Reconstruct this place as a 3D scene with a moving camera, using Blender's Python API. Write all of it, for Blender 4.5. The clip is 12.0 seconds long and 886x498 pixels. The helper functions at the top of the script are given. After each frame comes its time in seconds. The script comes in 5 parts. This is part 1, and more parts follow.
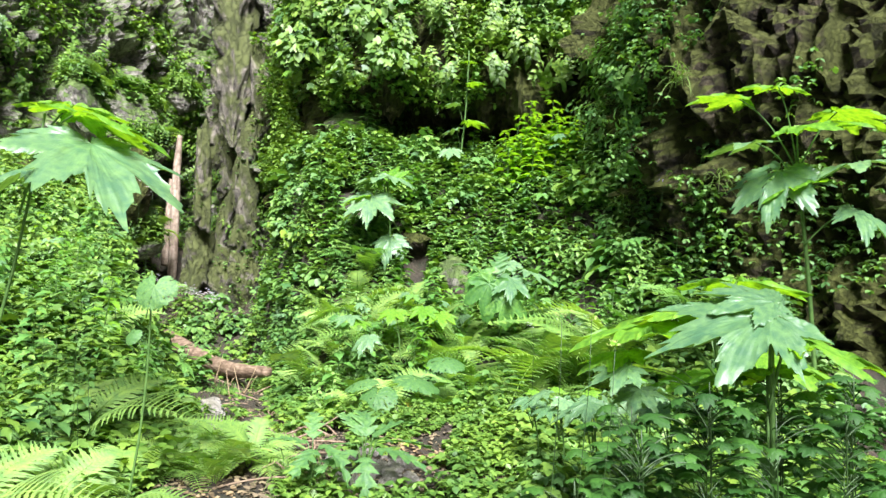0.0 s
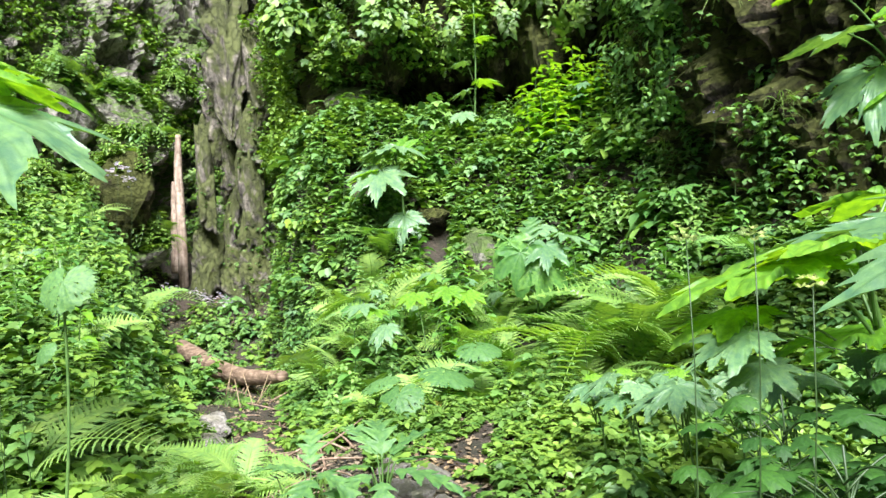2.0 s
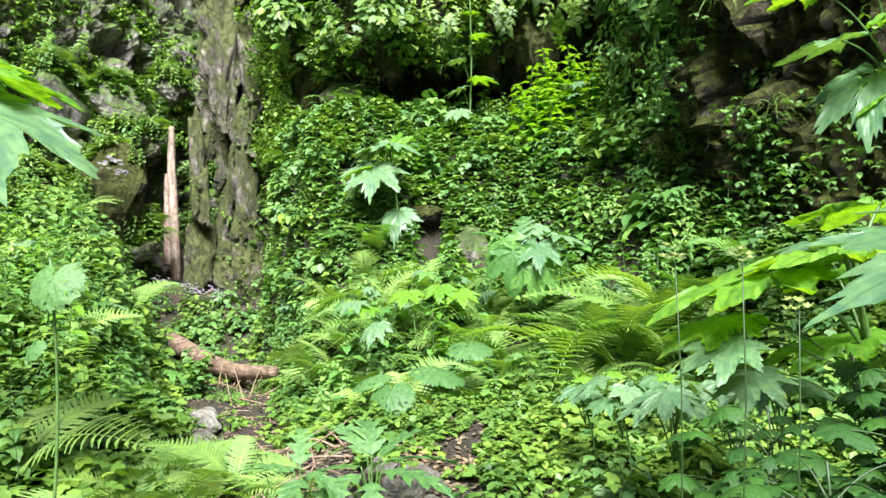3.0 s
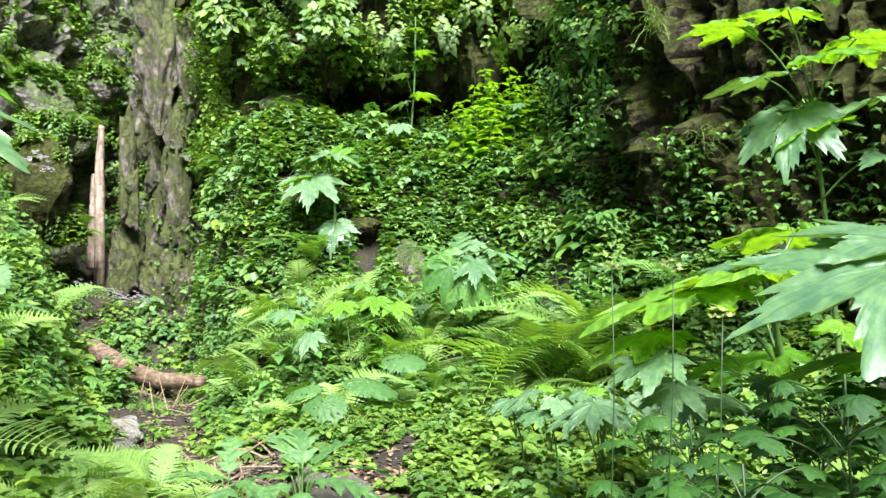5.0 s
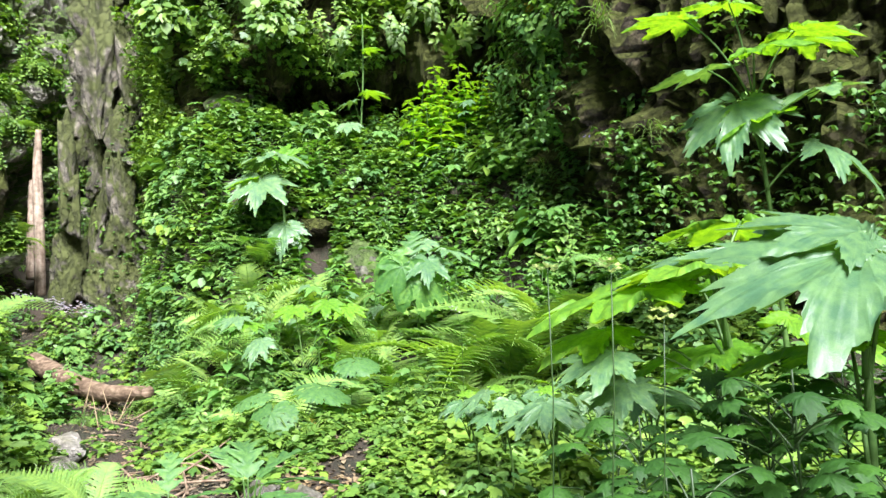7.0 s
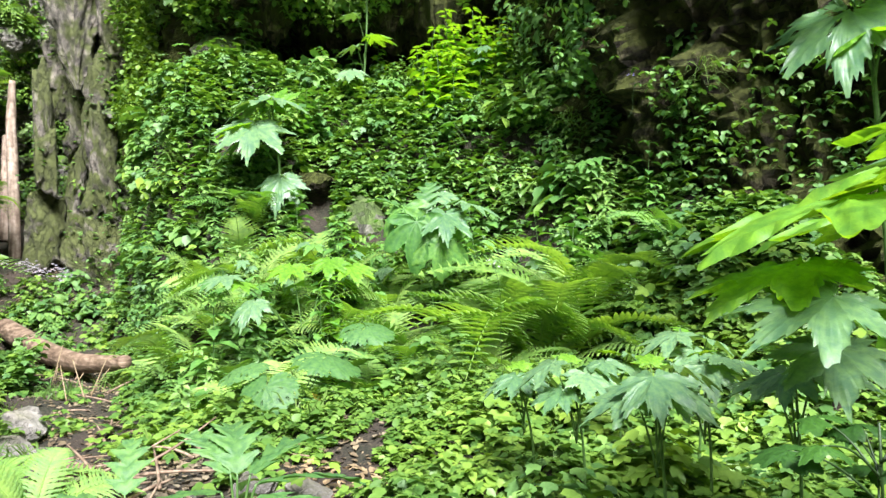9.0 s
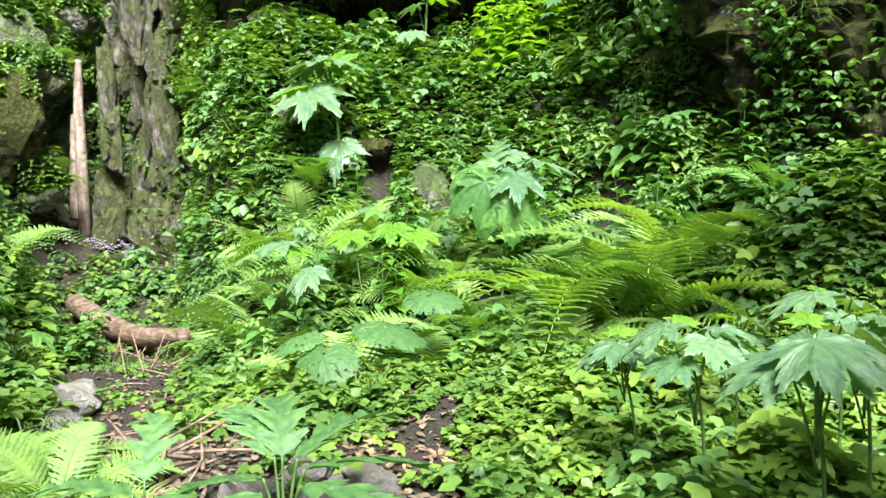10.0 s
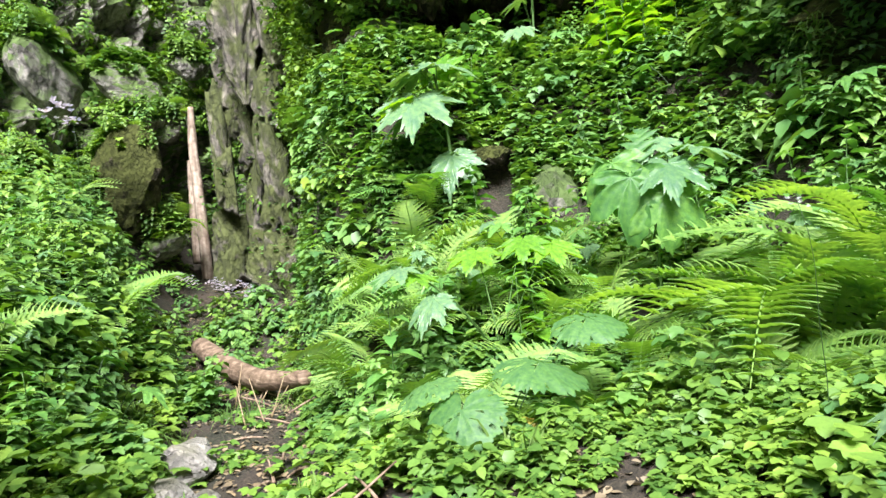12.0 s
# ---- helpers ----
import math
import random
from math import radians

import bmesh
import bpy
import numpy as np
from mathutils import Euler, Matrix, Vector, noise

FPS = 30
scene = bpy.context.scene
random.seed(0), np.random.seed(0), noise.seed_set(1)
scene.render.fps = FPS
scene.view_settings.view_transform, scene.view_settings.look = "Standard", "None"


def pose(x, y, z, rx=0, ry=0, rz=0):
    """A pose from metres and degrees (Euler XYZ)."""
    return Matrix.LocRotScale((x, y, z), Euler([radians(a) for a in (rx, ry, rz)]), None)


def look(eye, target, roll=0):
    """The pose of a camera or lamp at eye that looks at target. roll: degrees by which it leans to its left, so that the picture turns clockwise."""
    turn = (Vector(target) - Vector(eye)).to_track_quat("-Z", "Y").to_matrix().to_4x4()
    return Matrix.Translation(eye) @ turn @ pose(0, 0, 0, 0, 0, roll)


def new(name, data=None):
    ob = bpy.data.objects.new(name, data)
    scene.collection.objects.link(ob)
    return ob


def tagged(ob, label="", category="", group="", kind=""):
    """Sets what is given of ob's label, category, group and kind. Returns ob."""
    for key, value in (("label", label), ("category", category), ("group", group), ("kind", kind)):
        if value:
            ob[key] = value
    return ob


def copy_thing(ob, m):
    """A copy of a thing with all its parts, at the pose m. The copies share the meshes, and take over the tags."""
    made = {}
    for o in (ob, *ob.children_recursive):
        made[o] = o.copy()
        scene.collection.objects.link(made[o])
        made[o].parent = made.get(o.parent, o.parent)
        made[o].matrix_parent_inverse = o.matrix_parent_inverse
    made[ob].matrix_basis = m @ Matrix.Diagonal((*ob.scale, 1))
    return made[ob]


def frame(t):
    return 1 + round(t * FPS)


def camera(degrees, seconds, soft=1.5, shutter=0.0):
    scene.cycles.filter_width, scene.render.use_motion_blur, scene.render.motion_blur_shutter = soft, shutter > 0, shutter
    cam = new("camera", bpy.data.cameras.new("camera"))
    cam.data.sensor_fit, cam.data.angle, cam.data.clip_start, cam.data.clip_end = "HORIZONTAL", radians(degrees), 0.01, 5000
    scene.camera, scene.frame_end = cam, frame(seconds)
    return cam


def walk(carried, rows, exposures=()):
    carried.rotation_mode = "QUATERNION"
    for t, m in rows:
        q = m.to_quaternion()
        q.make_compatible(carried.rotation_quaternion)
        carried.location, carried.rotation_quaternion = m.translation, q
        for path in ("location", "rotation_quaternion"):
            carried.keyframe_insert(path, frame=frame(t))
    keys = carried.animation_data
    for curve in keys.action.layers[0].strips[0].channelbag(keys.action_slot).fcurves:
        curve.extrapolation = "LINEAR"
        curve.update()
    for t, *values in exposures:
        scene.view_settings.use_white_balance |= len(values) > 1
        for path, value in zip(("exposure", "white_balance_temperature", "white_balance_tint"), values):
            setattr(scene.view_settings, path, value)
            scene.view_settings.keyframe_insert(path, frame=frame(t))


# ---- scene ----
cam = camera(64.9, 12.0)
PATH = [
    (0, (-0.025, -0.896, 1.535), (-0.008, 1.102, 1.622), 3.2),
    (0.5, (0.013, -0.564, 1.558), (-0.059, 1.43, 1.706), 3.6),
    (1, (-0.016, -0.367, 1.608), (-0.098, 1.629, 1.71), 1.6),
    (1.5, (-0.055, -0.264, 1.552), (-0.21, 1.73, 1.575), -0.8),
    (2, (0.019, 0.042, 1.43), (-0.038, 2.041, 1.48), -2.2),
    (2.5, (0.023, 0.04, 1.439), (-0.038, 2.038, 1.501), -2.5),
    (3, (0.025, 0.04, 1.457), (-0.014, 2.04, 1.492), -1.4),
    (3.2, (0.066, 0.082, 1.423), (0.081, 2.082, 1.479), -2.0),
    (4.8, (-0.002, 0.0, 1.451), (0.146, 1.992, 1.552), 0.6),
    (5, (0.002, 0.004, 1.439), (0.15, 1.997, 1.517), 0.6),
    (5.5, (-0.003, 0.003, 1.45), (0.133, 1.998, 1.487), 1.0),
    (6, (0.014, 0.049, 1.435), (0.158, 2.043, 1.438), 1.0),
    (6.5, (0.024, 0.054, 1.44), (0.236, 2.042, 1.491), -0.2),
    (7, (0.055, 0.079, 1.449), (0.325, 2.059, 1.522), -1.1),
    (7.2, (0.066, 0.086, 1.449), (0.348, 2.063, 1.565), -0.6),
    (8.8, (-0.037, 0.818, 1.333), (0.333, 2.783, 1.3), 0.0),
    (9, (-0.055, 0.869, 1.301), (0.239, 2.847, 1.308), -0.3),
    (9.5, (-0.039, 1.126, 1.267), (0.116, 3.12, 1.286), -3.4),
    (10, (-0.054, 1.287, 1.187), (0.062, 3.283, 1.14), -0.9),
    (10.5, (-0.097, 1.473, 1.218), (0.213, 3.449, 1.207), 0.2),
    (11, (-0.141, 1.566, 1.211), (0.099, 3.552, 1.175), -2.3),
    (11.5, (-0.147, 1.829, 1.175), (-0.091, 3.827, 1.116), -3.4),
    (12, (-0.174, 1.961, 1.181), (-0.377, 3.95, 1.206), -5.7),
]
walk(cam, [(t, look(eye, target, roll)) for t, eye, target, roll in PATH], exposures=[(0, 1.6), (12, 1.6)])

# ---- light ----
SUN_EL, SUN_AZ = 49.0, 176.0
world = bpy.data.worlds.new("sky")
scene.world = world
world.use_nodes = True
wn = world.node_tree
sky = wn.nodes.new("ShaderNodeTexSky")
sky.sky_type, sky.sun_disc = "NISHITA", False
sky.sun_elevation, sky.sun_rotation = radians(SUN_EL), radians(SUN_AZ)
sky.air_density, sky.dust_density, sky.ozone_density = 1.0, 3.0, 1.0
wn.links.new(sky.outputs["Color"], wn.nodes["Background"].inputs["Color"])
wn.nodes["Background"].inputs["Strength"].default_value = 0.034
sun_data = bpy.data.lights.new("sun", "SUN")
sun_data.energy, sun_data.angle, sun_data.color = 5.0, radians(25), (0.97, 0.97, 1.06)
sun = new("sun", sun_data)
az, el = radians(SUN_AZ), radians(SUN_EL)
sun_from = Vector((math.sin(az) * math.cos(el), math.cos(az) * math.cos(el), math.sin(el)))
sun.matrix_world = look(sun_from * 30, (0, 0, 0))

# ---- materials ----
def nodes_of(name):
    m = bpy.data.materials.new(name)
    m.use_nodes = True
    return m, m.node_tree.nodes, m.node_tree.links, m.node_tree.nodes["Principled BSDF"]


def ramp(n, stops):
    r = n.new("ShaderNodeValToRGB")
    while len(r.color_ramp.elements) < len(stops):
        r.color_ramp.elements.new(0.5)
    for e, (at, col) in zip(r.color_ramp.elements, stops):
        e.position, e.color = at, (*col, 1)
    return r


def noise_tex(n, l, scale, detail=4, rough=0.6, coord="Object"):
    c = n.new("ShaderNodeTexCoord")
    t = n.new("ShaderNodeTexNoise")
    t.inputs["Scale"].default_value, t.inputs["Detail"].default_value, t.inputs["Roughness"].default_value = scale, detail, rough
    l.new(c.outputs[coord], t.inputs["Vector"])
    return t


def mix(n, l, fac, a, b, blend="MIX"):
    x = n.new("ShaderNodeMix")
    x.data_type, x.blend_type = "RGBA", blend
    for sock, v in ((x.inputs["Factor"], fac), (x.inputs[6], a), (x.inputs[7], b)):
        if isinstance(v, (int, float)):
            sock.default_value = v
        elif isinstance(v, tuple):
            sock.default_value = (*v, 1)
        else:
            l.new(v, sock)
    return x.outputs[2]


def bump(n, l, height, strength, dist, target):
    b = n.new("ShaderNodeBump")
    b.inputs["Strength"].default_value, b.inputs["Distance"].default_value = strength, dist
    l.new(height, b.inputs["Height"])
    l.new(b.outputs["Normal"], target)
    return b


def leaf_mat(name, dark, light, glow, bulk_random=False, grain=60.0, gloss=0.5, thin=0.28, spots=None):
    """A leaf: green that differs leaf by leaf and blotch by blotch, light shining through, a waxy sheen."""
    m, n, l, p = nodes_of(name)
    if bulk_random:
        rnd = n.new("ShaderNodeNewGeometry").outputs["Random Per Island"]
    else:
        rnd = n.new("ShaderNodeObjectInfo").outputs["Random"]
    base = mix(n, l, rnd, dark, light)
    if bulk_random:
        each = ramp(n, [(0.0, (0.9, 0.95, 0.95)), (0.5, (1, 1, 1)), (1.0, (1.12, 1.06, 0.9))])
        l.new(n.new("ShaderNodeObjectInfo").outputs["Random"], each.inputs["Fac"])
        base = mix(n, l, 1.0, base, each.outputs["Color"], "MULTIPLY")
    patch = noise_tex(n, l, 1.3 if bulk_random else 9.0, 3)
    r = ramp(n, [(0.35, (0.62, 0.72, 0.8)), (0.65, (1.18, 1.12, 0.95))])
    l.new(patch.outputs["Fac"], r.inputs["Fac"])
    base = mix(n, l, 1.0, base, r.outputs["Color"], "MULTIPLY")
    fine = noise_tex(n, l, grain, 3)
    rf = ramp(n, [(0.3, (0.85, 0.88, 0.85)), (0.7, (1.1, 1.08, 1.1))])
    l.new(fine.outputs["Fac"], rf.inputs["Fac"])
    base = mix(n, l, 1.0, base, rf.outputs["Color"], "MULTIPLY")
    if spots:
        sp = noise_tex(n, l, 14.0, 4)
        rs = ramp(n, [(0.66, (0, 0, 0)), (0.72, (1, 1, 1))])
        l.new(sp.outputs["Fac"], rs.inputs["Fac"])
        base = mix(n, l, rs.outputs["Color"], base, spots)
    l.new(base, p.inputs["Base Color"])
    p.inputs["Roughness"].default_value = gloss
    p.inputs["Specular IOR Level"].default_value = 0.5
    bump(n, l, fine.outputs["Fac"], 0.25, 0.004, p.inputs["Normal"])
    tr = n.new("ShaderNodeBsdfTranslucent")
    l.new(mix(n, l, 1.0, base, glow, "MULTIPLY"), tr.inputs["Color"])
    ms = n.new("ShaderNodeMixShader")
    ms.inputs["Fac"].default_value = thin
    l.new(p.outputs["BSDF"], ms.inputs[1])
    l.new(tr.outputs["BSDF"], ms.inputs[2])
    l.new(ms.outputs["Shader"], n["Material Output"].inputs["Surface"])
    return m


GLOW = (1.6, 1.7, 0.5)
M_COVER = leaf_mat("cover_leaves", (0.07, 0.16, 0.026), (0.22, 0.35, 0.055), GLOW, True, thin=0.22)
M_SLOPE = leaf_mat("slope_leaves", (0.07, 0.175, 0.045), (0.19, 0.34, 0.09), GLOW, True, thin=0.24)
M_HERB = leaf_mat("herb_leaf", (0.08, 0.21, 0.045), (0.16, 0.33, 0.07), GLOW)
M_FERN = leaf_mat("fern_frond", (0.2, 0.35, 0.08), (0.32, 0.46, 0.13), GLOW, gloss=0.6, thin=0.38)
M_FERND = leaf_mat("fern_frond_dark", (0.13, 0.29, 0.06), (0.22, 0.39, 0.1), GLOW, gloss=0.6, thin=0.32)
# hogweed green paled and greyed: some of the sky's sheen is in the colour
M_HOG = leaf_mat("hogweed_leaf", (0.105, 0.215, 0.092), (0.18, 0.305, 0.145), (1.7, 1.7, 0.4), gloss=0.36, grain=120, thin=0.26)
M_HOGY = leaf_mat("young_leaf", (0.14, 0.33, 0.03), (0.2, 0.4, 0.04), (2.0, 1.7, 0.4), grain=120, thin=0.45)
M_ROUND = leaf_mat("butterbur_leaf", (0.085, 0.2, 0.055), (0.13, 0.265, 0.08), GLOW, gloss=0.55, grain=90, thin=0.3)
M_YELLOW = leaf_mat("yellowed_leaf", (0.35, 0.34, 0.03), (0.45, 0.36, 0.05), (1.5, 1.2, 0.4), grain=50)
M_GRASS = leaf_mat("grass_blades", (0.1, 0.2, 0.04), (0.2, 0.3, 0.09), GLOW, True, thin=0.3)


def stem_mat(name, a, b):
    m, n, l, p = nodes_of(name)
    t = noise_tex(n, l, 25.0)
    r = ramp(n, [(0.35, a), (0.65, b)])
    l.new(t.outputs["Fac"], r.inputs["Fac"])
    l.new(r.outputs["Color"], p.inputs["Base Color"])
    p.inputs["Roughness"].default_value = 0.5
    return m


M_STEM = stem_mat("green_stem", (0.05, 0.115, 0.025), (0.1, 0.19, 0.045))
M_STALK = stem_mat("dry_stalk", (0.2, 0.14, 0.07), (0.36, 0.27, 0.15))


def rock_mat(name, dark, light, moss, wet=0.75, stretch=(1, 1, 1), bare=0.5, cells=3.5, shine=0.5, pebble=0.0):
    """Weathered limestone: grey blotches, cracks, moss where it faces up."""
    m, n, l, p = nodes_of(name)
    c = n.new("ShaderNodeTexCoord")
    mp = n.new("ShaderNodeMapping")
    mp.inputs["Scale"].default_value = stretch
    l.new(c.outputs["Object"], mp.inputs["Vector"])
    ts = []
    for scale, det in ((0.9, 5), (3.2, 12), (22.0, 8)):
        t = n.new("ShaderNodeTexNoise")
        t.inputs["Roughness"].default_value, t.inputs["Distortion"].default_value = 0.68, 0.6
        t.inputs["Scale"].default_value, t.inputs["Detail"].default_value = scale, det
        l.new(mp.outputs["Vector"], t.inputs["Vector"])
        ts.append(t)
    r = ramp(n, [(0.36, dark), (0.64, light)])
    l.new(ts[1].outputs["Fac"], r.inputs["Fac"])
    r3 = ramp(n, [(0.3, (0.6, 0.6, 0.6)), (0.7, (1.3, 1.25, 1.2))])
    l.new(ts[2].outputs["Fac"], r3.inputs["Fac"])
    col = mix(n, l, 1.0, r.outputs["Color"], r3.outputs["Color"], "MULTIPLY")
    if pebble:
        # knobs of conglomerate, each with a tone of its own
        knob = n.new("ShaderNodeTexVoronoi")
        knob.inputs["Scale"].default_value = pebble
        l.new(mix(n, l, 0.12, mp.outputs["Vector"], ts[1].outputs["Color"]), knob.inputs["Vector"])
        sk = n.new("ShaderNodeSeparateColor")
        l.new(knob.outputs["Color"], sk.inputs["Color"])
        rk = ramp(n, [(0.0, (0.35, 0.33, 0.3)), (0.6, (1.0, 0.97, 0.92)), (1.0, (2.0, 1.95, 1.85))])
        l.new(sk.outputs[0], rk.inputs["Fac"])
        col = mix(n, l, 1.0, col, rk.outputs["Color"], "MULTIPLY")
    g = n.new("ShaderNodeNewGeometry")
    sx = n.new("ShaderNodeSeparateXYZ")
    l.new(g.outputs["Normal"], sx.inputs["Vector"])
    up = n.new("ShaderNodeMath")
    up.operation = "MULTIPLY_ADD"
    l.new(sx.outputs["Z"], up.inputs[0])
    up.inputs[1].default_value = 0.35
    l.new(ts[0].outputs["Fac"], up.inputs[2])
    rm = ramp(n, [(bare, (0, 0, 0)), (bare + 0.12, (1, 1, 1))])
    l.new(up.outputs["Value"], rm.inputs["Fac"])
    mg = mix(n, l, ts[1].outputs["Fac"], tuple(v * 0.6 for v in moss), tuple(v * 1.4 for v in moss))
    l.new(mix(n, l, rm.outputs["Color"], col, mg), p.inputs["Base Color"])
    p.inputs["Roughness"].default_value = wet
    add = n.new("ShaderNodeMath")
    l.new(ts[1].outputs["Fac"], add.inputs[0])
    crack = n.new("ShaderNodeTexVoronoi")
    crack.feature = "DISTANCE_TO_EDGE"
    crack.inputs["Scale"].default_value = cells
    p.inputs["Specular IOR Level"].default_value = shine
    bend = mix(n, l, 0.35, mp.outputs["Vector"], ts[1].outputs["Color"])
    l.new(bend, crack.inputs["Vector"])
    rc = ramp(n, [(0.0, (0, 0, 0)), (0.09, (0.5, 0.5, 0.5))])
    l.new(crack.outputs["Distance"], rc.inputs["Fac"])
    fine = n.new("ShaderNodeMath")
    fine.operation = "MULTIPLY_ADD"
    l.new(ts[2].outputs["Fac"], fine.inputs[0])
    fine.inputs[1].default_value = 0.5
    l.new(rc.outputs["Color"], fine.inputs[2])
    l.new(fine.outputs["Value"], add.inputs[1])
    bump(n, l, add.outputs["Value"], 0.9, 0.08, p.inputs["Normal"])
    return m


MOSS = (0.07, 0.11, 0.025)
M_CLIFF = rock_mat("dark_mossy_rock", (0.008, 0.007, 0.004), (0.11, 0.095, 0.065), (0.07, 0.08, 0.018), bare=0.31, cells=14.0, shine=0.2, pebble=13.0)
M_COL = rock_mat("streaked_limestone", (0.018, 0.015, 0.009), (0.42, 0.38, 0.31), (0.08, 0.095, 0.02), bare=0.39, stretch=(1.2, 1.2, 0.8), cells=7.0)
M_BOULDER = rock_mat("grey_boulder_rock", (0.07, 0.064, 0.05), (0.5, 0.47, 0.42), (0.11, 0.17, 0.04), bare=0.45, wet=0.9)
M_STONE = rock_mat("pale_stone", (0.25, 0.235, 0.2), (0.54, 0.51, 0.46), (0.3, 0.28, 0.2), bare=0.7)


def soil_mat():
    m, n, l, p = nodes_of("leaf_litter_soil")
    a, b = noise_tex(n, l, 3.0, 6), noise_tex(n, l, 45.0, 6)
    r = ramp(n, [(0.35, (0.016, 0.012, 0.007)), (0.55, (0.065, 0.048, 0.031)), (0.75, (0.17, 0.13, 0.085))])
    l.new(b.outputs["Fac"], r.inputs["Fac"])
    ra = ramp(n, [(0.4, (0.012, 0.025, 0.006)), (0.6, (0.06, 0.043, 0.026))])
    l.new(a.outputs["Fac"], ra.inputs["Fac"])
    l.new(mix(n, l, 0.5, r.outputs["Color"], ra.outputs["Color"]), p.inputs["Base Color"])
    p.inputs["Roughness"].default_value = 0.9
    bump(n, l, b.outputs["Fac"], 1.0, 0.05, p.inputs["Normal"])
    return m


M_SOIL = soil_mat()


def wood_mat(name, dark, mid, light, scale=(14, 14, 1.2)):
    m, n, l, p = nodes_of(name)
    c = n.new("ShaderNodeTexCoord")
    mp = n.new("ShaderNodeMapping")
    mp.inputs["Scale"].default_value = scale
    l.new(c.outputs["Object"], mp.inputs["Vector"])
    t = n.new("ShaderNodeTexNoise")
    t.inputs["Scale"].default_value, t.inputs["Detail"].default_value = 1.6, 8
    l.new(mp.outputs["Vector"], t.inputs["Vector"])
    r = ramp(n, [(0.3, dark), (0.5, mid), (0.72, light)])
    l.new(t.outputs["Fac"], r.inputs["Fac"])
    blot = noise_tex(n, l, 10.0, 5)
    rb = ramp(n, [(0.35, (0.55, 0.5, 0.45)), (0.6, (1.15, 1.12, 1.1))])
    l.new(blot.outputs["Fac"], rb.inputs["Fac"])
    l.new(mix(n, l, 1.0, r.outputs["Color"], rb.outputs["Color"], "MULTIPLY"), p.inputs["Base Color"])
    p.inputs["Roughness"].default_value = 0.75
    bump(n, l, t.outputs["Fac"], 0.7, 0.02, p.inputs["Normal"])
    return m


M_LOG = wood_mat("peeling_log_wood", (0.1, 0.065, 0.04), (0.2, 0.14, 0.09), (0.34, 0.26, 0.18), (5, 4, 22))
M_POLE = wood_mat("bare_pale_wood", (0.2, 0.145, 0.1), (0.33, 0.26, 0.19), (0.46, 0.39, 0.31))
M_STICK = wood_mat("dead_twig_wood", (0.12, 0.08, 0.05), (0.25, 0.18, 0.12), (0.4, 0.31, 0.22))


def petal_mat(name, col):
    return leaf_mat(name, tuple(c * 0.8 for c in col), col, (1.2, 1.2, 1.2), gloss=0.6, thin=0.5)


M_PINK = petal_mat("pale_pink_petals", (0.66, 0.56, 0.64))
M_WHITE = petal_mat("white_petals", (0.8, 0.78, 0.76))
M_VIOLET = petal_mat("violet_petals", (0.4, 0.3, 0.75))
M_YFLOWER = petal_mat("yellow_petals", (0.5, 0.6, 0.2))

# ---- mesh tools ----
rng = np.random.default_rng(7)


def mesh_from(name, verts, faces, material, smooth=True):
    """A mesh from arrays; all faces have the same number of corners."""
    verts, faces = np.asarray(verts, np.float32), np.asarray(faces, np.int32)
    me = bpy.data.meshes.new(name)
    k = faces.shape[1]
    me.vertices.add(len(verts))
    me.vertices.foreach_set("co", verts.ravel())
    me.loops.add(faces.size)
    me.loops.foreach_set("vertex_index", faces.ravel())
    me.polygons.add(len(faces))
    me.polygons.foreach_set("loop_start", np.arange(0, faces.size, k, dtype=np.int32))
    me.polygons.foreach_set("use_smooth", np.full(len(faces), smooth))
    me.update(calc_edges=True)
    me.materials.append(material)
    return me


def child(name, me, parent, m=None, label=""):
    ob = new(name, me)
    ob.parent = parent
    if m is not None:
        ob.matrix_basis = m
    return tagged(ob, label)


def thing(name, m, label, category, group="", kind="", me=None):
    ob = new(name, me)
    ob.matrix_basis = m
    return tagged(ob, label, category, group, kind)


def sstep(a, b, x):
    t = np.clip((np.asarray(x, float) - a) / (b - a), 0, 1)
    return t * t * (3 - 2 * t)


def lattice(ix, iy, iz):
    h = (ix * 374761393 + iy * 668265263 + iz * 2147483647 + 1013904223) & 0xFFFFFFFF
    h = ((h ^ (h >> 13)) * 1274126177) & 0xFFFFFFFF
    return ((h ^ (h >> 16)) & 0xFFFF) / 65535.0


def vnoise(p):
    """Value noise for rows of x, y, z, from -1 to 1."""
    i = np.floor(p).astype(np.int64)
    f = p - i
    f = f * f * (3 - 2 * f)
    out = 0
    for dx in (0, 1):
        for dy in (0, 1):
            for dz in (0, 1):
                w = np.abs(1 - dx - f[:, 0]) * np.abs(1 - dy - f[:, 1]) * np.abs(1 - dz - f[:, 2])
                out = out + w * lattice(i[:, 0] + dx, i[:, 1] + dy, i[:, 2] + dz)
    return out * 2 - 1


def fbm(p, octaves=4, gain=0.5):
    out, amp, f = 0, 1.0, 1.0
    for o in range(octaves):
        out = out + amp * vnoise(p * f + 17.3 * o)
        amp, f = amp * gain, f * 2.03
    return out


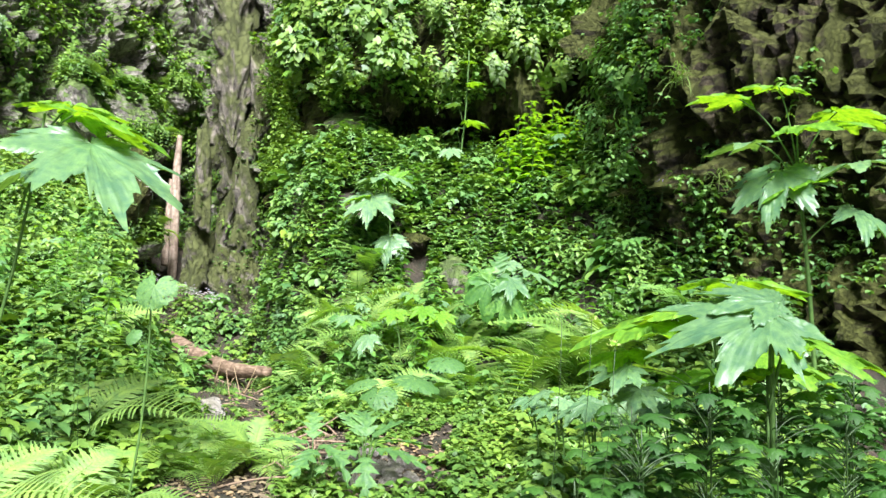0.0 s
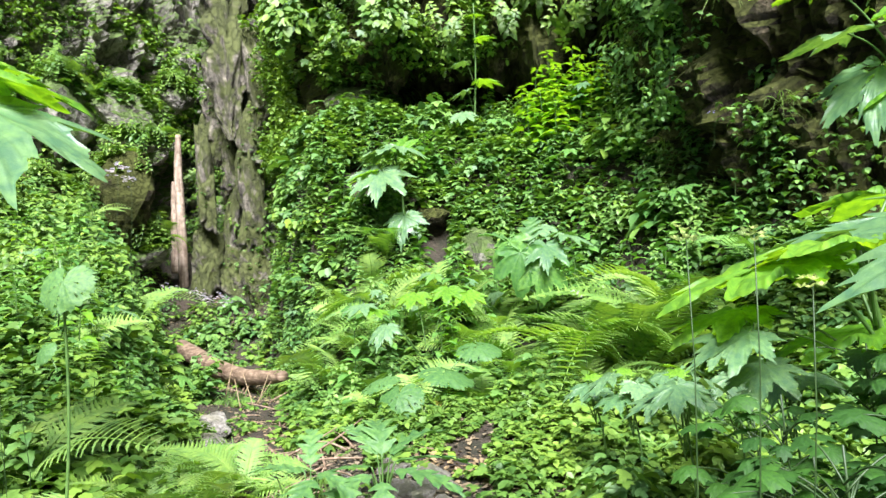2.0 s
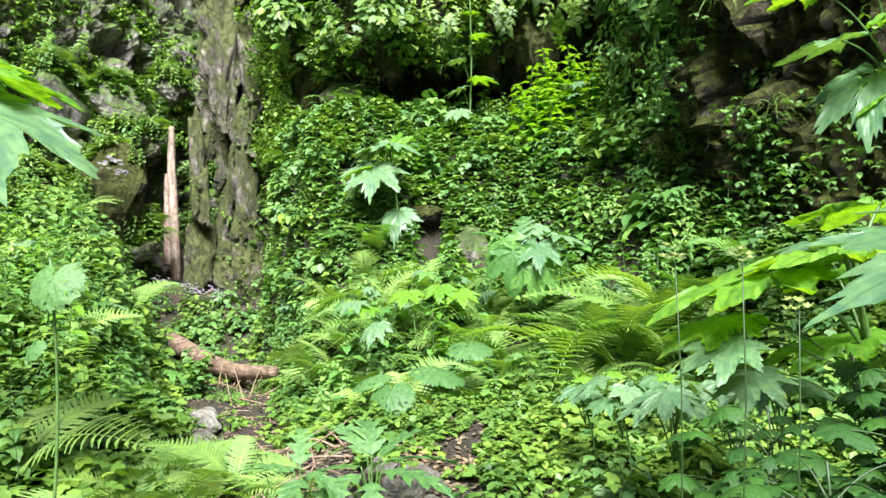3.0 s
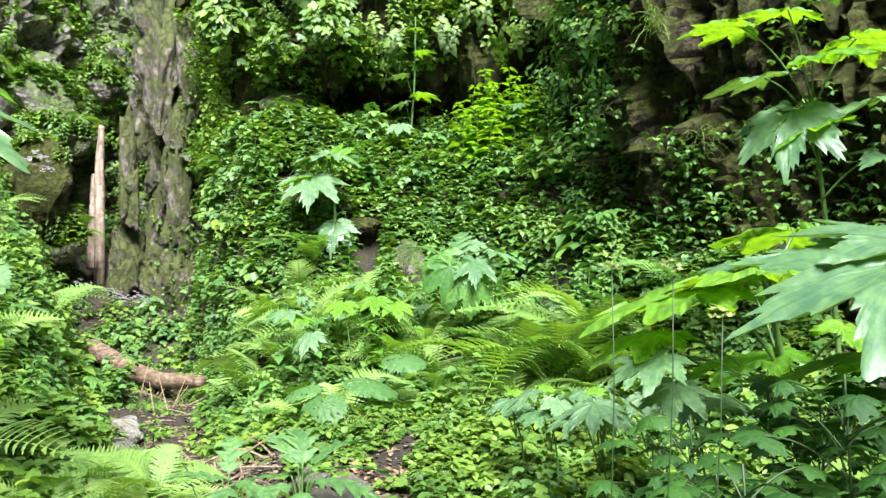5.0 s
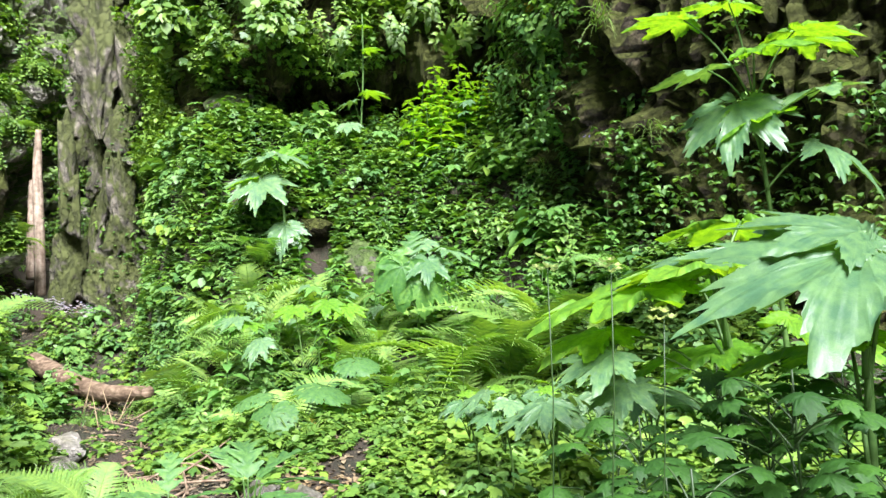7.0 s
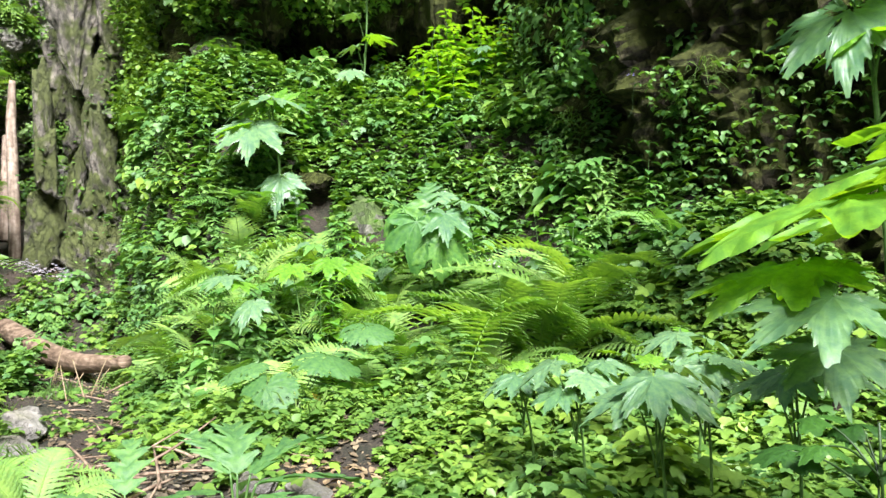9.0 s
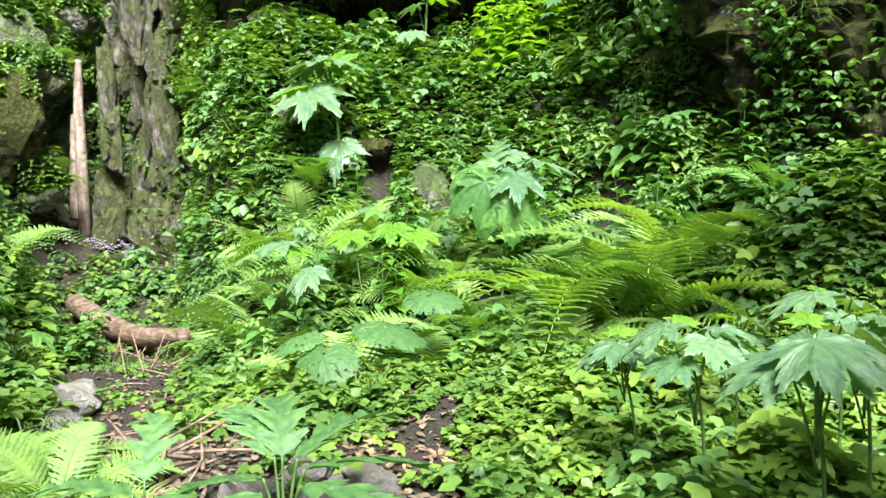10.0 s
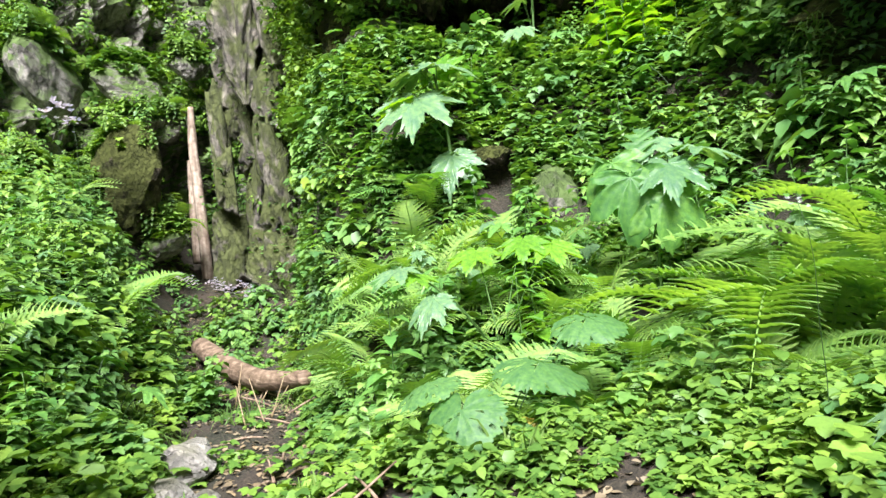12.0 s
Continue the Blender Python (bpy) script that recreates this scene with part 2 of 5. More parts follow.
def tube(path, radii, sides=6, jitter=0.0):
    """Vertices and quads of a tapered tube along a path."""
    path, radii = np.asarray(path, float), np.asarray(radii, float)
    tang = np.gradient(path, axis=0)
    tang /= np.linalg.norm(tang, axis=1)[:, None]
    ref = np.array([0.31, 0.17, 0.93]) if abs(tang[0, 2]) < 0.8 else np.array([1.0, 0.1, 0.0])
    a = np.cross(tang, ref)
    a /= np.linalg.norm(a, axis=1)[:, None]
    b = np.cross(tang, a)
    ang = np.linspace(0, 2 * np.pi, sides, endpoint=False)
    ring = a[:, None] * np.cos(ang)[None, :, None] + b[:, None] * np.sin(ang)[None, :, None]
    rr = np.repeat(radii[:, None], sides, 1)
    if jitter:
        rr = rr * (1 + jitter * vnoise((path[:, None] + ring * 0.4).reshape(-1, 3) * 5).reshape(rr.shape))
    v = (path[:, None] + ring * rr[..., None]).reshape(-1, 3)
    n = len(path)
    f = [[i * sides + j, i * sides + (j + 1) % sides, (i + 1) * sides + (j + 1) % sides, (i + 1) * sides + j] for i in range(n - 1) for j in range(sides)]
    v = np.vstack([v, path[:1], path[-1:]])
    c0, c1 = len(v) - 2, len(v) - 1
    f += [[(j + 1) % sides, j, c0, c0] for j in range(sides)]
    last = (n - 1) * sides
    f += [[last + j, last + (j + 1) % sides, c1, c1] for j in range(sides)]
    return v, tris(f)


def tris(quads):
    out = []
    for q in quads:
        out.append((q[0], q[1], q[2]))
        if q[3] != q[2]:
            out.append((q[0], q[2], q[3]))
    return np.array(out)


def merged(bits):
    """Several (verts, triangles) as one."""
    vs, fs, at = [], [], 0
    for v, f in bits:
        vs.append(np.asarray(v, float))
        fs.append(np.asarray(f) + at)
        at += len(v)
    return np.vstack(vs), np.vstack(fs)


# ---- ground ----
def gully_x(y):
    return np.interp(y, [1, 3, 5, 7.4, 9, 10.8, 13.4, 15], [-0.9, -1.1, -1.6, -2.4, -3.3, -4.5, -5.2, -5.6])


def bank_foot(y):
    return np.interp(y, [3, 4.8, 7, 9, 11, 13], [0.15, 0.5, 0.4, 0.65, 1.3, 1.4])


GAPS = ((-0.27, 7.75, 0.15, 0.4), (0.3, 7.5, 0.2, 0.15), (1.25, 5.0, 0.3, 0.2), (-1.15, 8.6, 0.22, 0.35), (0.72, 5.55, 0.2, 0.22))


def in_gap(x, y, grow=1.0):
    """Whether a place lies in one of the dark openings between the plants."""
    return any(math.hypot((x - a) / c, (y - b) / d) < grow for a, b, c, d in GAPS)


def ground_z(x, y):
    x, y = np.asarray(x, float), np.asarray(y, float)
    yc = y + 1.2 * sstep(0.8, 2.4, x)
    main = np.interp(yc, [-4, 0, 2, 3, 4, 5, 5.8, 6.6, 7.2, 7.8, 8.6, 9.4, 10, 12], [0.0, 0.05, -0.1, 0.34, 0.42, 0.33, 0.5, 0.85, 1.1, 1.6, 2.55, 3.2, 3.4, 3.9])
    # ledges on the steep part
    wob = fbm(np.stack([x.ravel() * 0.8, y.ravel() * 0.8, 0 * x.ravel() + 3], 1), 2).reshape(x.shape)
    main = main + 0.1 * np.sin(main * 8.5 + 3.0 * wob) * sstep(6.2, 7.2, yc) + 0.22 * wob * sstep(5.8, 7.0, yc)
    # a dark cleft in the steep part
    main = main - 0.35 * np.exp(-(((x + 0.28) / 0.2) ** 2)) * np.exp(-(((y - 8.1) / 0.75) ** 2))
    # hollows under the ferns
    for hx, hy, hr, deep in ((1.25, 5.1, 0.28, 0.3), (0.72, 5.65, 0.25, 0.3), (0.15, 7.0, 0.22, 0.35)):
        main = main - deep * np.exp(-(((x - hx) / hr) ** 2 + ((y - hy) / hr) ** 2))
    floor = np.interp(y, [0, 1, 3, 5, 7.4, 9, 10.8, 12, 13.4, 15], [0.08, 0.12, 0.36, 0.2, 0.12, 0.02, 0.15, 0.7, 1.35, 2.2])
    d = x - gully_x(y)
    foot = bank_foot(y) + 0.22 * wob
    left = np.interp(y, [0, 3, 4, 6, 8, 10, 12, 14], [0.15, 0.6, 0.75, 1.05, 1.6, 2.2, 2.7, 3.6]) + 0.25 * np.clip(-d - 1.5, 0, 6)
    z = np.where(d > 0, floor + (main - floor) * sstep(foot, foot + 0.85, d), floor + (left - floor) * sstep(0.4, 1.6, -d))
    # the mossy foot of the east cliff
    z = z + 0.6 * sstep(1.6, 2.7, x) * sstep(3.3, 4.6, y) * (1 - sstep(6.0, 7.2, y))
    # unseen valley sides, added all round to block low light from the open sky
    r = np.hypot(x, y - 4)
    z = z + 0.42 * np.clip(r - 13, 0, 30) * sstep(13, 17, r)
    p = np.stack([x.ravel(), y.ravel(), 0 * x.ravel()], 1)
    return z + (0.1 * fbm(p * 1.1, 3) + 0.03 * fbm(p * 5.0, 2)).reshape(x.shape)


def stretched(lo, hi, step, far):
    mid = np.arange(lo, hi, step)
    out = 1.35 ** np.arange(1, 24) * step * 1.5
    out = out[out < far]
    return np.concatenate([lo - out[::-1], mid, mid[-1] + out])


gx, gy = stretched(-8, 6, 0.09, 400), stretched(-2, 14.5, 0.09, 400)
GX, GY = np.meshgrid(gx, gy)
GV = np.stack([GX, GY, ground_z(GX, GY)], -1).reshape(-1, 3)
nx, ny = len(gx), len(gy)
ii = (np.arange(ny - 1)[:, None] * nx + np.arange(nx - 1)[None]).ravel()
ground = new("ground", mesh_from("ground", GV, np.stack([ii, ii + 1, ii + nx + 1, ii + nx], 1), M_SOIL))
tagged(ground, "dark brown forest soil with leaf litter on a slope", "ground", kind="structure")


# ---- rock walls ----
def sheet(name, material, path, profile, rough, label, seed=0.0, step=0.05):
    """A rock face: a plan line (x, y) swept through a profile of (outward shift, z), roughened."""
    path, profile = np.asarray(path, float), np.asarray(profile, float)

    def even(pts, st):
        d = np.r_[0, np.cumsum(np.linalg.norm(np.diff(pts, axis=0), axis=1))]
        s = np.linspace(0, d[-1], max(3, int(d[-1] / st)))
        out = np.stack([np.interp(s, d, pts[:, k]) for k in range(pts.shape[1])], 1)
        for _ in range(4):
            out[1:-1] = 0.25 * out[:-2] + 0.5 * out[1:-1] + 0.25 * out[2:]
        return out

    line, prof = even(path, step), even(profile, step)
    t = np.gradient(line, axis=0)
    t /= np.linalg.norm(t, axis=1)[:, None]
    side = np.stack([-t[:, 1], t[:, 0]], 1) * -1
    P = np.zeros((len(prof), len(line), 3))
    P[..., :2] = line[None] + side[None] * prof[:, 0][:, None, None]
    P[..., 2] = prof[:, 1][:, None]
    flat = P.reshape(-1, 3)
    du, dv = np.gradient(P, axis=1), np.gradient(P, axis=0)
    nrm = np.cross(du, dv).reshape(-1, 3)
    nrm /= np.linalg.norm(nrm, axis=1)[:, None] + 1e-9
    q = flat + seed
    amount = 0.6 * fbm(q * np.array([0.9, 0.9, 0.6]), 3) + 0.95 * np.abs(fbm(q * np.array([2.6, 2.6, 0.8]), 4)) + 0.4 * np.abs(fbm(q * np.array([6.5, 6.5, 5.0]), 4)) + 0.16 * np.abs(fbm(q * 15.0, 2))
    flat = flat + nrm * (amount * rough)[:, None]
    w = len(line)
    k = (np.arange(len(prof) - 1)[:, None] * w + np.arange(w - 1)[None]).ravel()
    ob = new(name, mesh_from(name, flat, np.stack([k, k + 1, k + w + 1, k + w], 1), material, smooth=False))
    tagged(ob, label, "rock face", kind="structure")
    return flat, nrm


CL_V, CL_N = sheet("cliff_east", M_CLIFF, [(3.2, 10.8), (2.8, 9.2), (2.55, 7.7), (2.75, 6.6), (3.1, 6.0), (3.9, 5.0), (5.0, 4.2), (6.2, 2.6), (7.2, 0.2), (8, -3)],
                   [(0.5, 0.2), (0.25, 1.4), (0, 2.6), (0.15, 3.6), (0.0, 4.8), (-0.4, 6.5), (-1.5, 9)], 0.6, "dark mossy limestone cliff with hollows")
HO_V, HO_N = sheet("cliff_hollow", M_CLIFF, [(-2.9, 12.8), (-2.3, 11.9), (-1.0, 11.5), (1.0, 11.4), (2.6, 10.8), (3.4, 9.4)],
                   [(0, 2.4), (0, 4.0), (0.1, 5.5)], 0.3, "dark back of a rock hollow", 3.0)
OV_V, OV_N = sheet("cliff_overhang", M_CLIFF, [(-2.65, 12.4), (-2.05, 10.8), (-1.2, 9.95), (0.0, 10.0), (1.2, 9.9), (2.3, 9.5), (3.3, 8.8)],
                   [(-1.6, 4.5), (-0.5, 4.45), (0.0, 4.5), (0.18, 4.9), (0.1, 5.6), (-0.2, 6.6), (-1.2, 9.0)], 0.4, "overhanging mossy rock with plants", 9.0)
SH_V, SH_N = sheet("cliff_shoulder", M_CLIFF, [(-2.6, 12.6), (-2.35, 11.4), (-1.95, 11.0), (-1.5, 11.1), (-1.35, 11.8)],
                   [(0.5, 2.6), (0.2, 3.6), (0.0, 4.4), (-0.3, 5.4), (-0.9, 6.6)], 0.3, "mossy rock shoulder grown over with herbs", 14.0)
NW_V, NW_N = sheet("cliff_north", M_BOULDER, [(-12, 7.5), (-9.0, 11.0), (-7.6, 13.6), (-6.4, 15.4), (-5.2, 15.6), (-4.2, 14.4), (-3.4, 13.6), (-2.5, 12.6)],
                   [(0.3, 0.6), (0.1, 2.2), (0, 4), (0.3, 5.5), (0.2, 7), (-1.0, 10)], 0.7, "shaded limestone cliff with dark caves", 21.0)


def boulder_mesh(name, size, material, seed, rough=0.28, detail=4, smooth=False, cuts=16):
    bm = bmesh.new()
    bmesh.ops.create_icosphere(bm, subdivisions=detail, radius=1)
    v = np.array([q.co[:] for q in bm.verts])
    f = np.array([[q.index for q in fc.verts] for fc in bm.faces])
    bm.free()
    p = v * np.asarray(size) / np.mean(size[:2]) * 1.1 + seed * 7.7
    d = 1 + rough * fbm(p, 3) + 0.35 * rough * np.abs(fbm(p * 3.1, 3))
    # broken faces
    k = np.random.default_rng(int(seed * 10))
    for _ in range(cuts):
        nn = k.normal(size=3)
        nn /= np.linalg.norm(nn)
        lim = 0.5 + 0.35 * k.random()
        side = v @ nn
        d = np.where(side * d > lim, 0.15 * d + 0.85 * lim / np.maximum(side, 0.05), d)
    d = d + 0.06 * fbm(p * 4.5, 4)
    return mesh_from(name, v * d[:, None] * np.asarray(size), f, material, smooth)


def pillar(name, m, axis, radii, label, seed):
    """An upright rock or old trunk with folds running down it."""
    axis = np.asarray(axis, float)
    n = 90
    s = np.linspace(0, 1, n)
    at = np.linspace(0, 1, len(axis))
    path = np.stack([np.interp(s, at, axis[:, k]) for k in range(3)], 1)
    rad = np.interp(s, np.linspace(0, 1, len(radii)), radii)
    for _ in range(3):
        rad[1:-1] = (rad[:-2] + rad[1:-1] + rad[2:]) / 3
        path[1:-1] = (path[:-2] + path[1:-1] + path[2:]) / 3
    sides = 72
    ang = np.linspace(0, 2 * np.pi, sides, endpoint=False)
    A, S = np.meshgrid(ang, s)
    ring = np.stack([np.cos(A), np.sin(A), 0 * A], -1)
    q = np.stack([np.cos(A) * 1.1, np.sin(A) * 1.1, path[:, 2][:, None] * 1.1 + 0 * A], -1).reshape(-1, 3) + seed
    fold = (0.55 * np.abs(fbm(q * 1.3, 3)) + 0.4 * fbm(q * np.array([2.4, 2.4, 2.0]), 3) + 0.07 * fbm(q * np.array([8, 8, 8.0]), 3)).reshape(A.shape)
    v = path[:, None] + ring * (rad[:, None] * (0.85 + fold))[..., None]
    k = [[i * sides + j, i * sides + (j + 1) % sides, (i + 1) * sides + (j + 1) % sides, (i + 1) * sides + j] for i in range(n - 1) for j in range(sides)]
    ob = thing(name, Matrix(), label, "rock", me=mesh_from(name, v.reshape(-1, 3), k, m))
    return ob


pillar("rock_pillar", M_COL, [(-4.0, 12.2, 3.8), (-4.05, 12.3, 4.2), (-4.1, 12.45, 5.0), (-4.25, 12.8, 6.4), (-4.5, 13.0, 8.8)], [0.04, 0.2, 0.3, 0.34, 0.5],
       "streaked grey limestone nose hanging over a dark cleft", 2.0)
RIB_SKIN = []
for k, (x, y, z, sx, sy, sz, lab) in enumerate([
    (-4.66, 12.65, 2.95, 0.25, 0.25, 0.8, "smooth pale limestone buttress"), (-4.74, 12.8, 1.7, 0.36, 0.3, 0.75, "mossy foot of the pale buttress"), (-4.5, 12.9, 4.25, 0.22, 0.25, 0.75, "pale upper edge of the buttress"),
    (-4.2, 12.85, 3.25, 0.15, 0.2, 0.65, "brown mossy rib inside a dark cleft"), (-4.22, 12.8, 2.15, 0.18, 0.2, 0.75, "brown mossy rib inside a dark cleft"), (-4.12, 12.6, 1.25, 0.26, 0.25, 0.45, "mossy stone at the foot of the cleft"),
    (-3.72, 12.3, 3.6, 0.2, 0.22, 0.75, "brown mossy rock rib beside a dark cleft"), (-3.66, 12.25, 2.4, 0.24, 0.25, 0.75, "mossy rock rib with small plants"), (-3.56, 12.1, 1.3, 0.32, 0.3, 0.55, "mossy foot of the rock rib"),
    (-3.6, 12.5, 4.9, 0.3, 0.3, 0.8, "mossy rock above the rib")]):
    thing("rock_rib", pose(x, y, z, 3 * (k % 3) - 3, 4 * (k % 2) - 2, 47 * k), lab, "rock", "rock ribs of the pillar", me=boulder_mesh("rock_rib", (sx * 0.85, sy, sz * 1.25), M_COL, 60 + 1.9 * k, 0.5, 5, True, 5))
    RIB_SKIN.append(np.array([(x, y, z)]) + rng.normal(0, 1, (60, 3)) * np.array([[sx * 0.55, sy * 0.2, sz * 0.75]]) - np.array([[0, sy * 0.75, 0]]))

BOULDER_TOPS = []
for k, (x, y, z, sx, sy, sz, turn, lab) in enumerate([
    (-5.85, 11.95, 2.6, 0.6, 0.55, 1.0, 10, "dark shaded boulder with a steep face"), (-6.25, 13.0, 3.95, 0.75, 0.5, 0.22, 20, "pale flat slab of limestone under ferns"),
    (-5.8, 13.3, 3.82, 0.27, 0.25, 0.32, 40, "small whitish angular boulder"), (-6.3, 13.5, 4.6, 0.95, 0.6, 0.5, 70, "mossy sloping boulder overgrown with herbs"),
    (-7.3, 14.2, 6.4, 0.75, 0.6, 0.6, 60, "grey rounded boulder beside a dark cave"), (-6.6, 14.6, 6.2, 0.4, 0.4, 0.45, 0, "grey rounded boulder beside a dark cave"),
    (-5.62, 12.3, 1.9, 0.36, 0.4, 0.55, 130, "brown mossy boulder beside the bare trunk"), (-5.6, 13.9, 5.0, 0.32, 0.3, 0.26, 15, "small grey rock above the bare trunk"),
    (-7.0, 11.6, 2.6, 0.8, 0.7, 0.8, 35, "dark boulder under overhanging plants"), (-5.6, 9.8, 3.95, 0.75, 0.6, 0.35, 95, "overhanging mossy slab with trailing plants"),
    (-6.6, 10.4, 2.7, 0.5, 0.5, 0.9, 55, "dark boulder under overhanging plants")]):
    # boulders lying in shade take the darker rock, so their shade is partly colour
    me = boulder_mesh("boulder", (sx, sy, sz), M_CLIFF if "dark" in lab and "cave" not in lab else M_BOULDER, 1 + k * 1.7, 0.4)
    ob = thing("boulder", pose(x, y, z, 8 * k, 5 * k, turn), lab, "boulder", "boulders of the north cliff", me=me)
    w = np.array([ob.matrix_basis @ q.co for q in me.vertices])
    wn_up = np.array([(ob.matrix_basis.to_3x3() @ q.normal).z for q in me.vertices])
    BOULDER_TOPS.append(w[wn_up > 0.35])
# the last one is an added dark slab in place of the cleft's shade
for k, (x, y, z, s) in enumerate([(-1.5, 10.4, 3.95, 0.5), (0.2, 7.75, 1.6, 0.4), (0.55, 7.55, 1.22, 0.34), (-1.5, 3.6, 0.3, 0.16), (-1.85, 4.9, 0.2, 0.2), (-2.05, 5.5, 0.22, 0.22), (-1.6, 4.4, 0.25, 0.14), (-0.27, 8.0, 2.0, 0.22)]):
    thing("boulder", pose(x, y, z, 12 * k, 0, 50 * k), "weathered grey rock half sunk in the planted bank, the cleft one darkened as shade", "rock", "rocks in the bank",
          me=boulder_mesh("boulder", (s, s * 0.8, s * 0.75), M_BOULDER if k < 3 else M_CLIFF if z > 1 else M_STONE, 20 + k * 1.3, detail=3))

M_DARKSTEM = stem_mat("dark_stem", (0.018, 0.045, 0.01), (0.035, 0.075, 0.016))
M_LITTER = leaf_mat("fallen_leaves", (0.1, 0.07, 0.04), (0.34, 0.25, 0.15), (1.2, 1.0, 0.6), True, thin=0.1, gloss=0.7)

# leaf green deepened: the shade under the hogweed is put into its colour
M_SHADELEAF = leaf_mat("dark_shaded_leaf", (0.018, 0.075, 0.008), (0.05, 0.15, 0.014), GLOW, grain=100, gloss=0.62, thin=0.22)

# ---- wood ----
def wood(name, path, radii, material, label, category, sides=14, jitter=0.12, n=40):
    path = np.asarray(path, float)
    s, at = np.linspace(0, 1, n), np.linspace(0, 1, len(path))
    p = np.stack([np.interp(s, at, path[:, k]) for k in range(3)], 1)
    for _ in range(6):
        p[1:-1] = (p[:-2] + p[1:-1] + p[2:]) / 3
    o = p[0].copy()
    v, f = tube(p - o, np.interp(s, np.linspace(0, 1, len(radii)), radii), sides, jitter)
    return thing(name, Matrix.Translation(o), label, category, me=mesh_from(name, v, f, material))


wood("fallen_log", [(-1.95, 7.45, 0.33), (-2.2, 7.75, 0.27), (-2.65, 8.3, 0.2), (-3.3, 9.2, 0.2), (-3.95, 10.2, 0.24), (-4.5, 11.0, 0.3)], [0.06, 0.08, 0.1, 0.12, 0.135, 0.13], M_LOG,
     "curved fallen log with peeling orange-brown bark in the gully", "log", 20, 0.035, 70)
wood("bare_pole", [(-5.36, 13.3, 1.2), (-5.4, 13.35, 2.4), (-5.46, 13.4, 3.4), (-5.48, 13.5, 4.2)], [0.095, 0.092, 0.088, 0.08, 0.05], M_POLE,
     "barkless pale broken trunk standing against the rock", "dead trunk", 12, 0.06)
wood("bare_pole", [(-5.55, 13.4, 1.5), (-5.6, 13.5, 2.4), (-5.62, 13.6, 3.3)], [0.08, 0.075, 0.05], M_POLE,
     "thin barkless grey pole leaning beside the broken trunk", "dead trunk", 10, 0.2)
for k in range(18):
    x, y = rng.uniform(-1.35, -0.55), rng.uniform(3.0, 4.4)
    L, a = rng.uniform(0.2, 0.6), rng.uniform(0, 6.28)
    z = float(ground_z(x, y)) + 0.03
    dx, dy = math.cos(a) * L, math.sin(a) * L
    wood("dead_twig", [(x, y, z), (x + dx * 0.5, y + dy * 0.5, z + 0.05), (x + dx, y + dy, float(ground_z(x + dx, y + dy)) + rng.uniform(0.03, 0.2))],
         [0.008, 0.006, 0.003], M_STICK, "dry broken twig lying in leaf litter", "twig", 5, 0.2, 8)["group"] = "twigs in the litter"
for k in range(8):
    x, y = rng.uniform(-2.9, -2.0), rng.uniform(6.6, 8.4)
    z = float(ground_z(x, y))
    wood("dead_twig", [(x, y, z), (x + rng.uniform(-0.2, 0.2), y + 0.1, z + rng.uniform(0.15, 0.4))], [0.007, 0.003], M_STALK,
         "dry stalk standing in the gully beside the log", "twig", 5, 0.2, 6)["group"] = "stalks by the log"
# stones of the dry stream bed
for k in range(60):
    x, y = (rng.uniform(-0.62, -0.05), rng.uniform(2.95, 3.6)) if k < 42 else (rng.uniform(-1.9, -1.2), rng.uniform(3.4, 5.2))
    s = rng.uniform(0.035, 0.085) * (1.5 if k % 9 == 0 else 1)
    if k < 4:
        me_stone = boulder_mesh("stone", (1, 0.8, 0.55), M_STONE, 40 + k * 2.1, detail=3)
        STONES = [me_stone] if k == 0 else STONES + [me_stone]
    ob = thing("stone", pose(x, y, float(ground_z(x, y)) + 0.25 * s, rng.uniform(-25, 25), rng.uniform(-25, 25), rng.uniform(0, 360)) @ Matrix.Scale(s, 4),
               "pale angular limestone piece in the stream bed", "stone", "stones of the stream bed", me=STONES[k % 4])

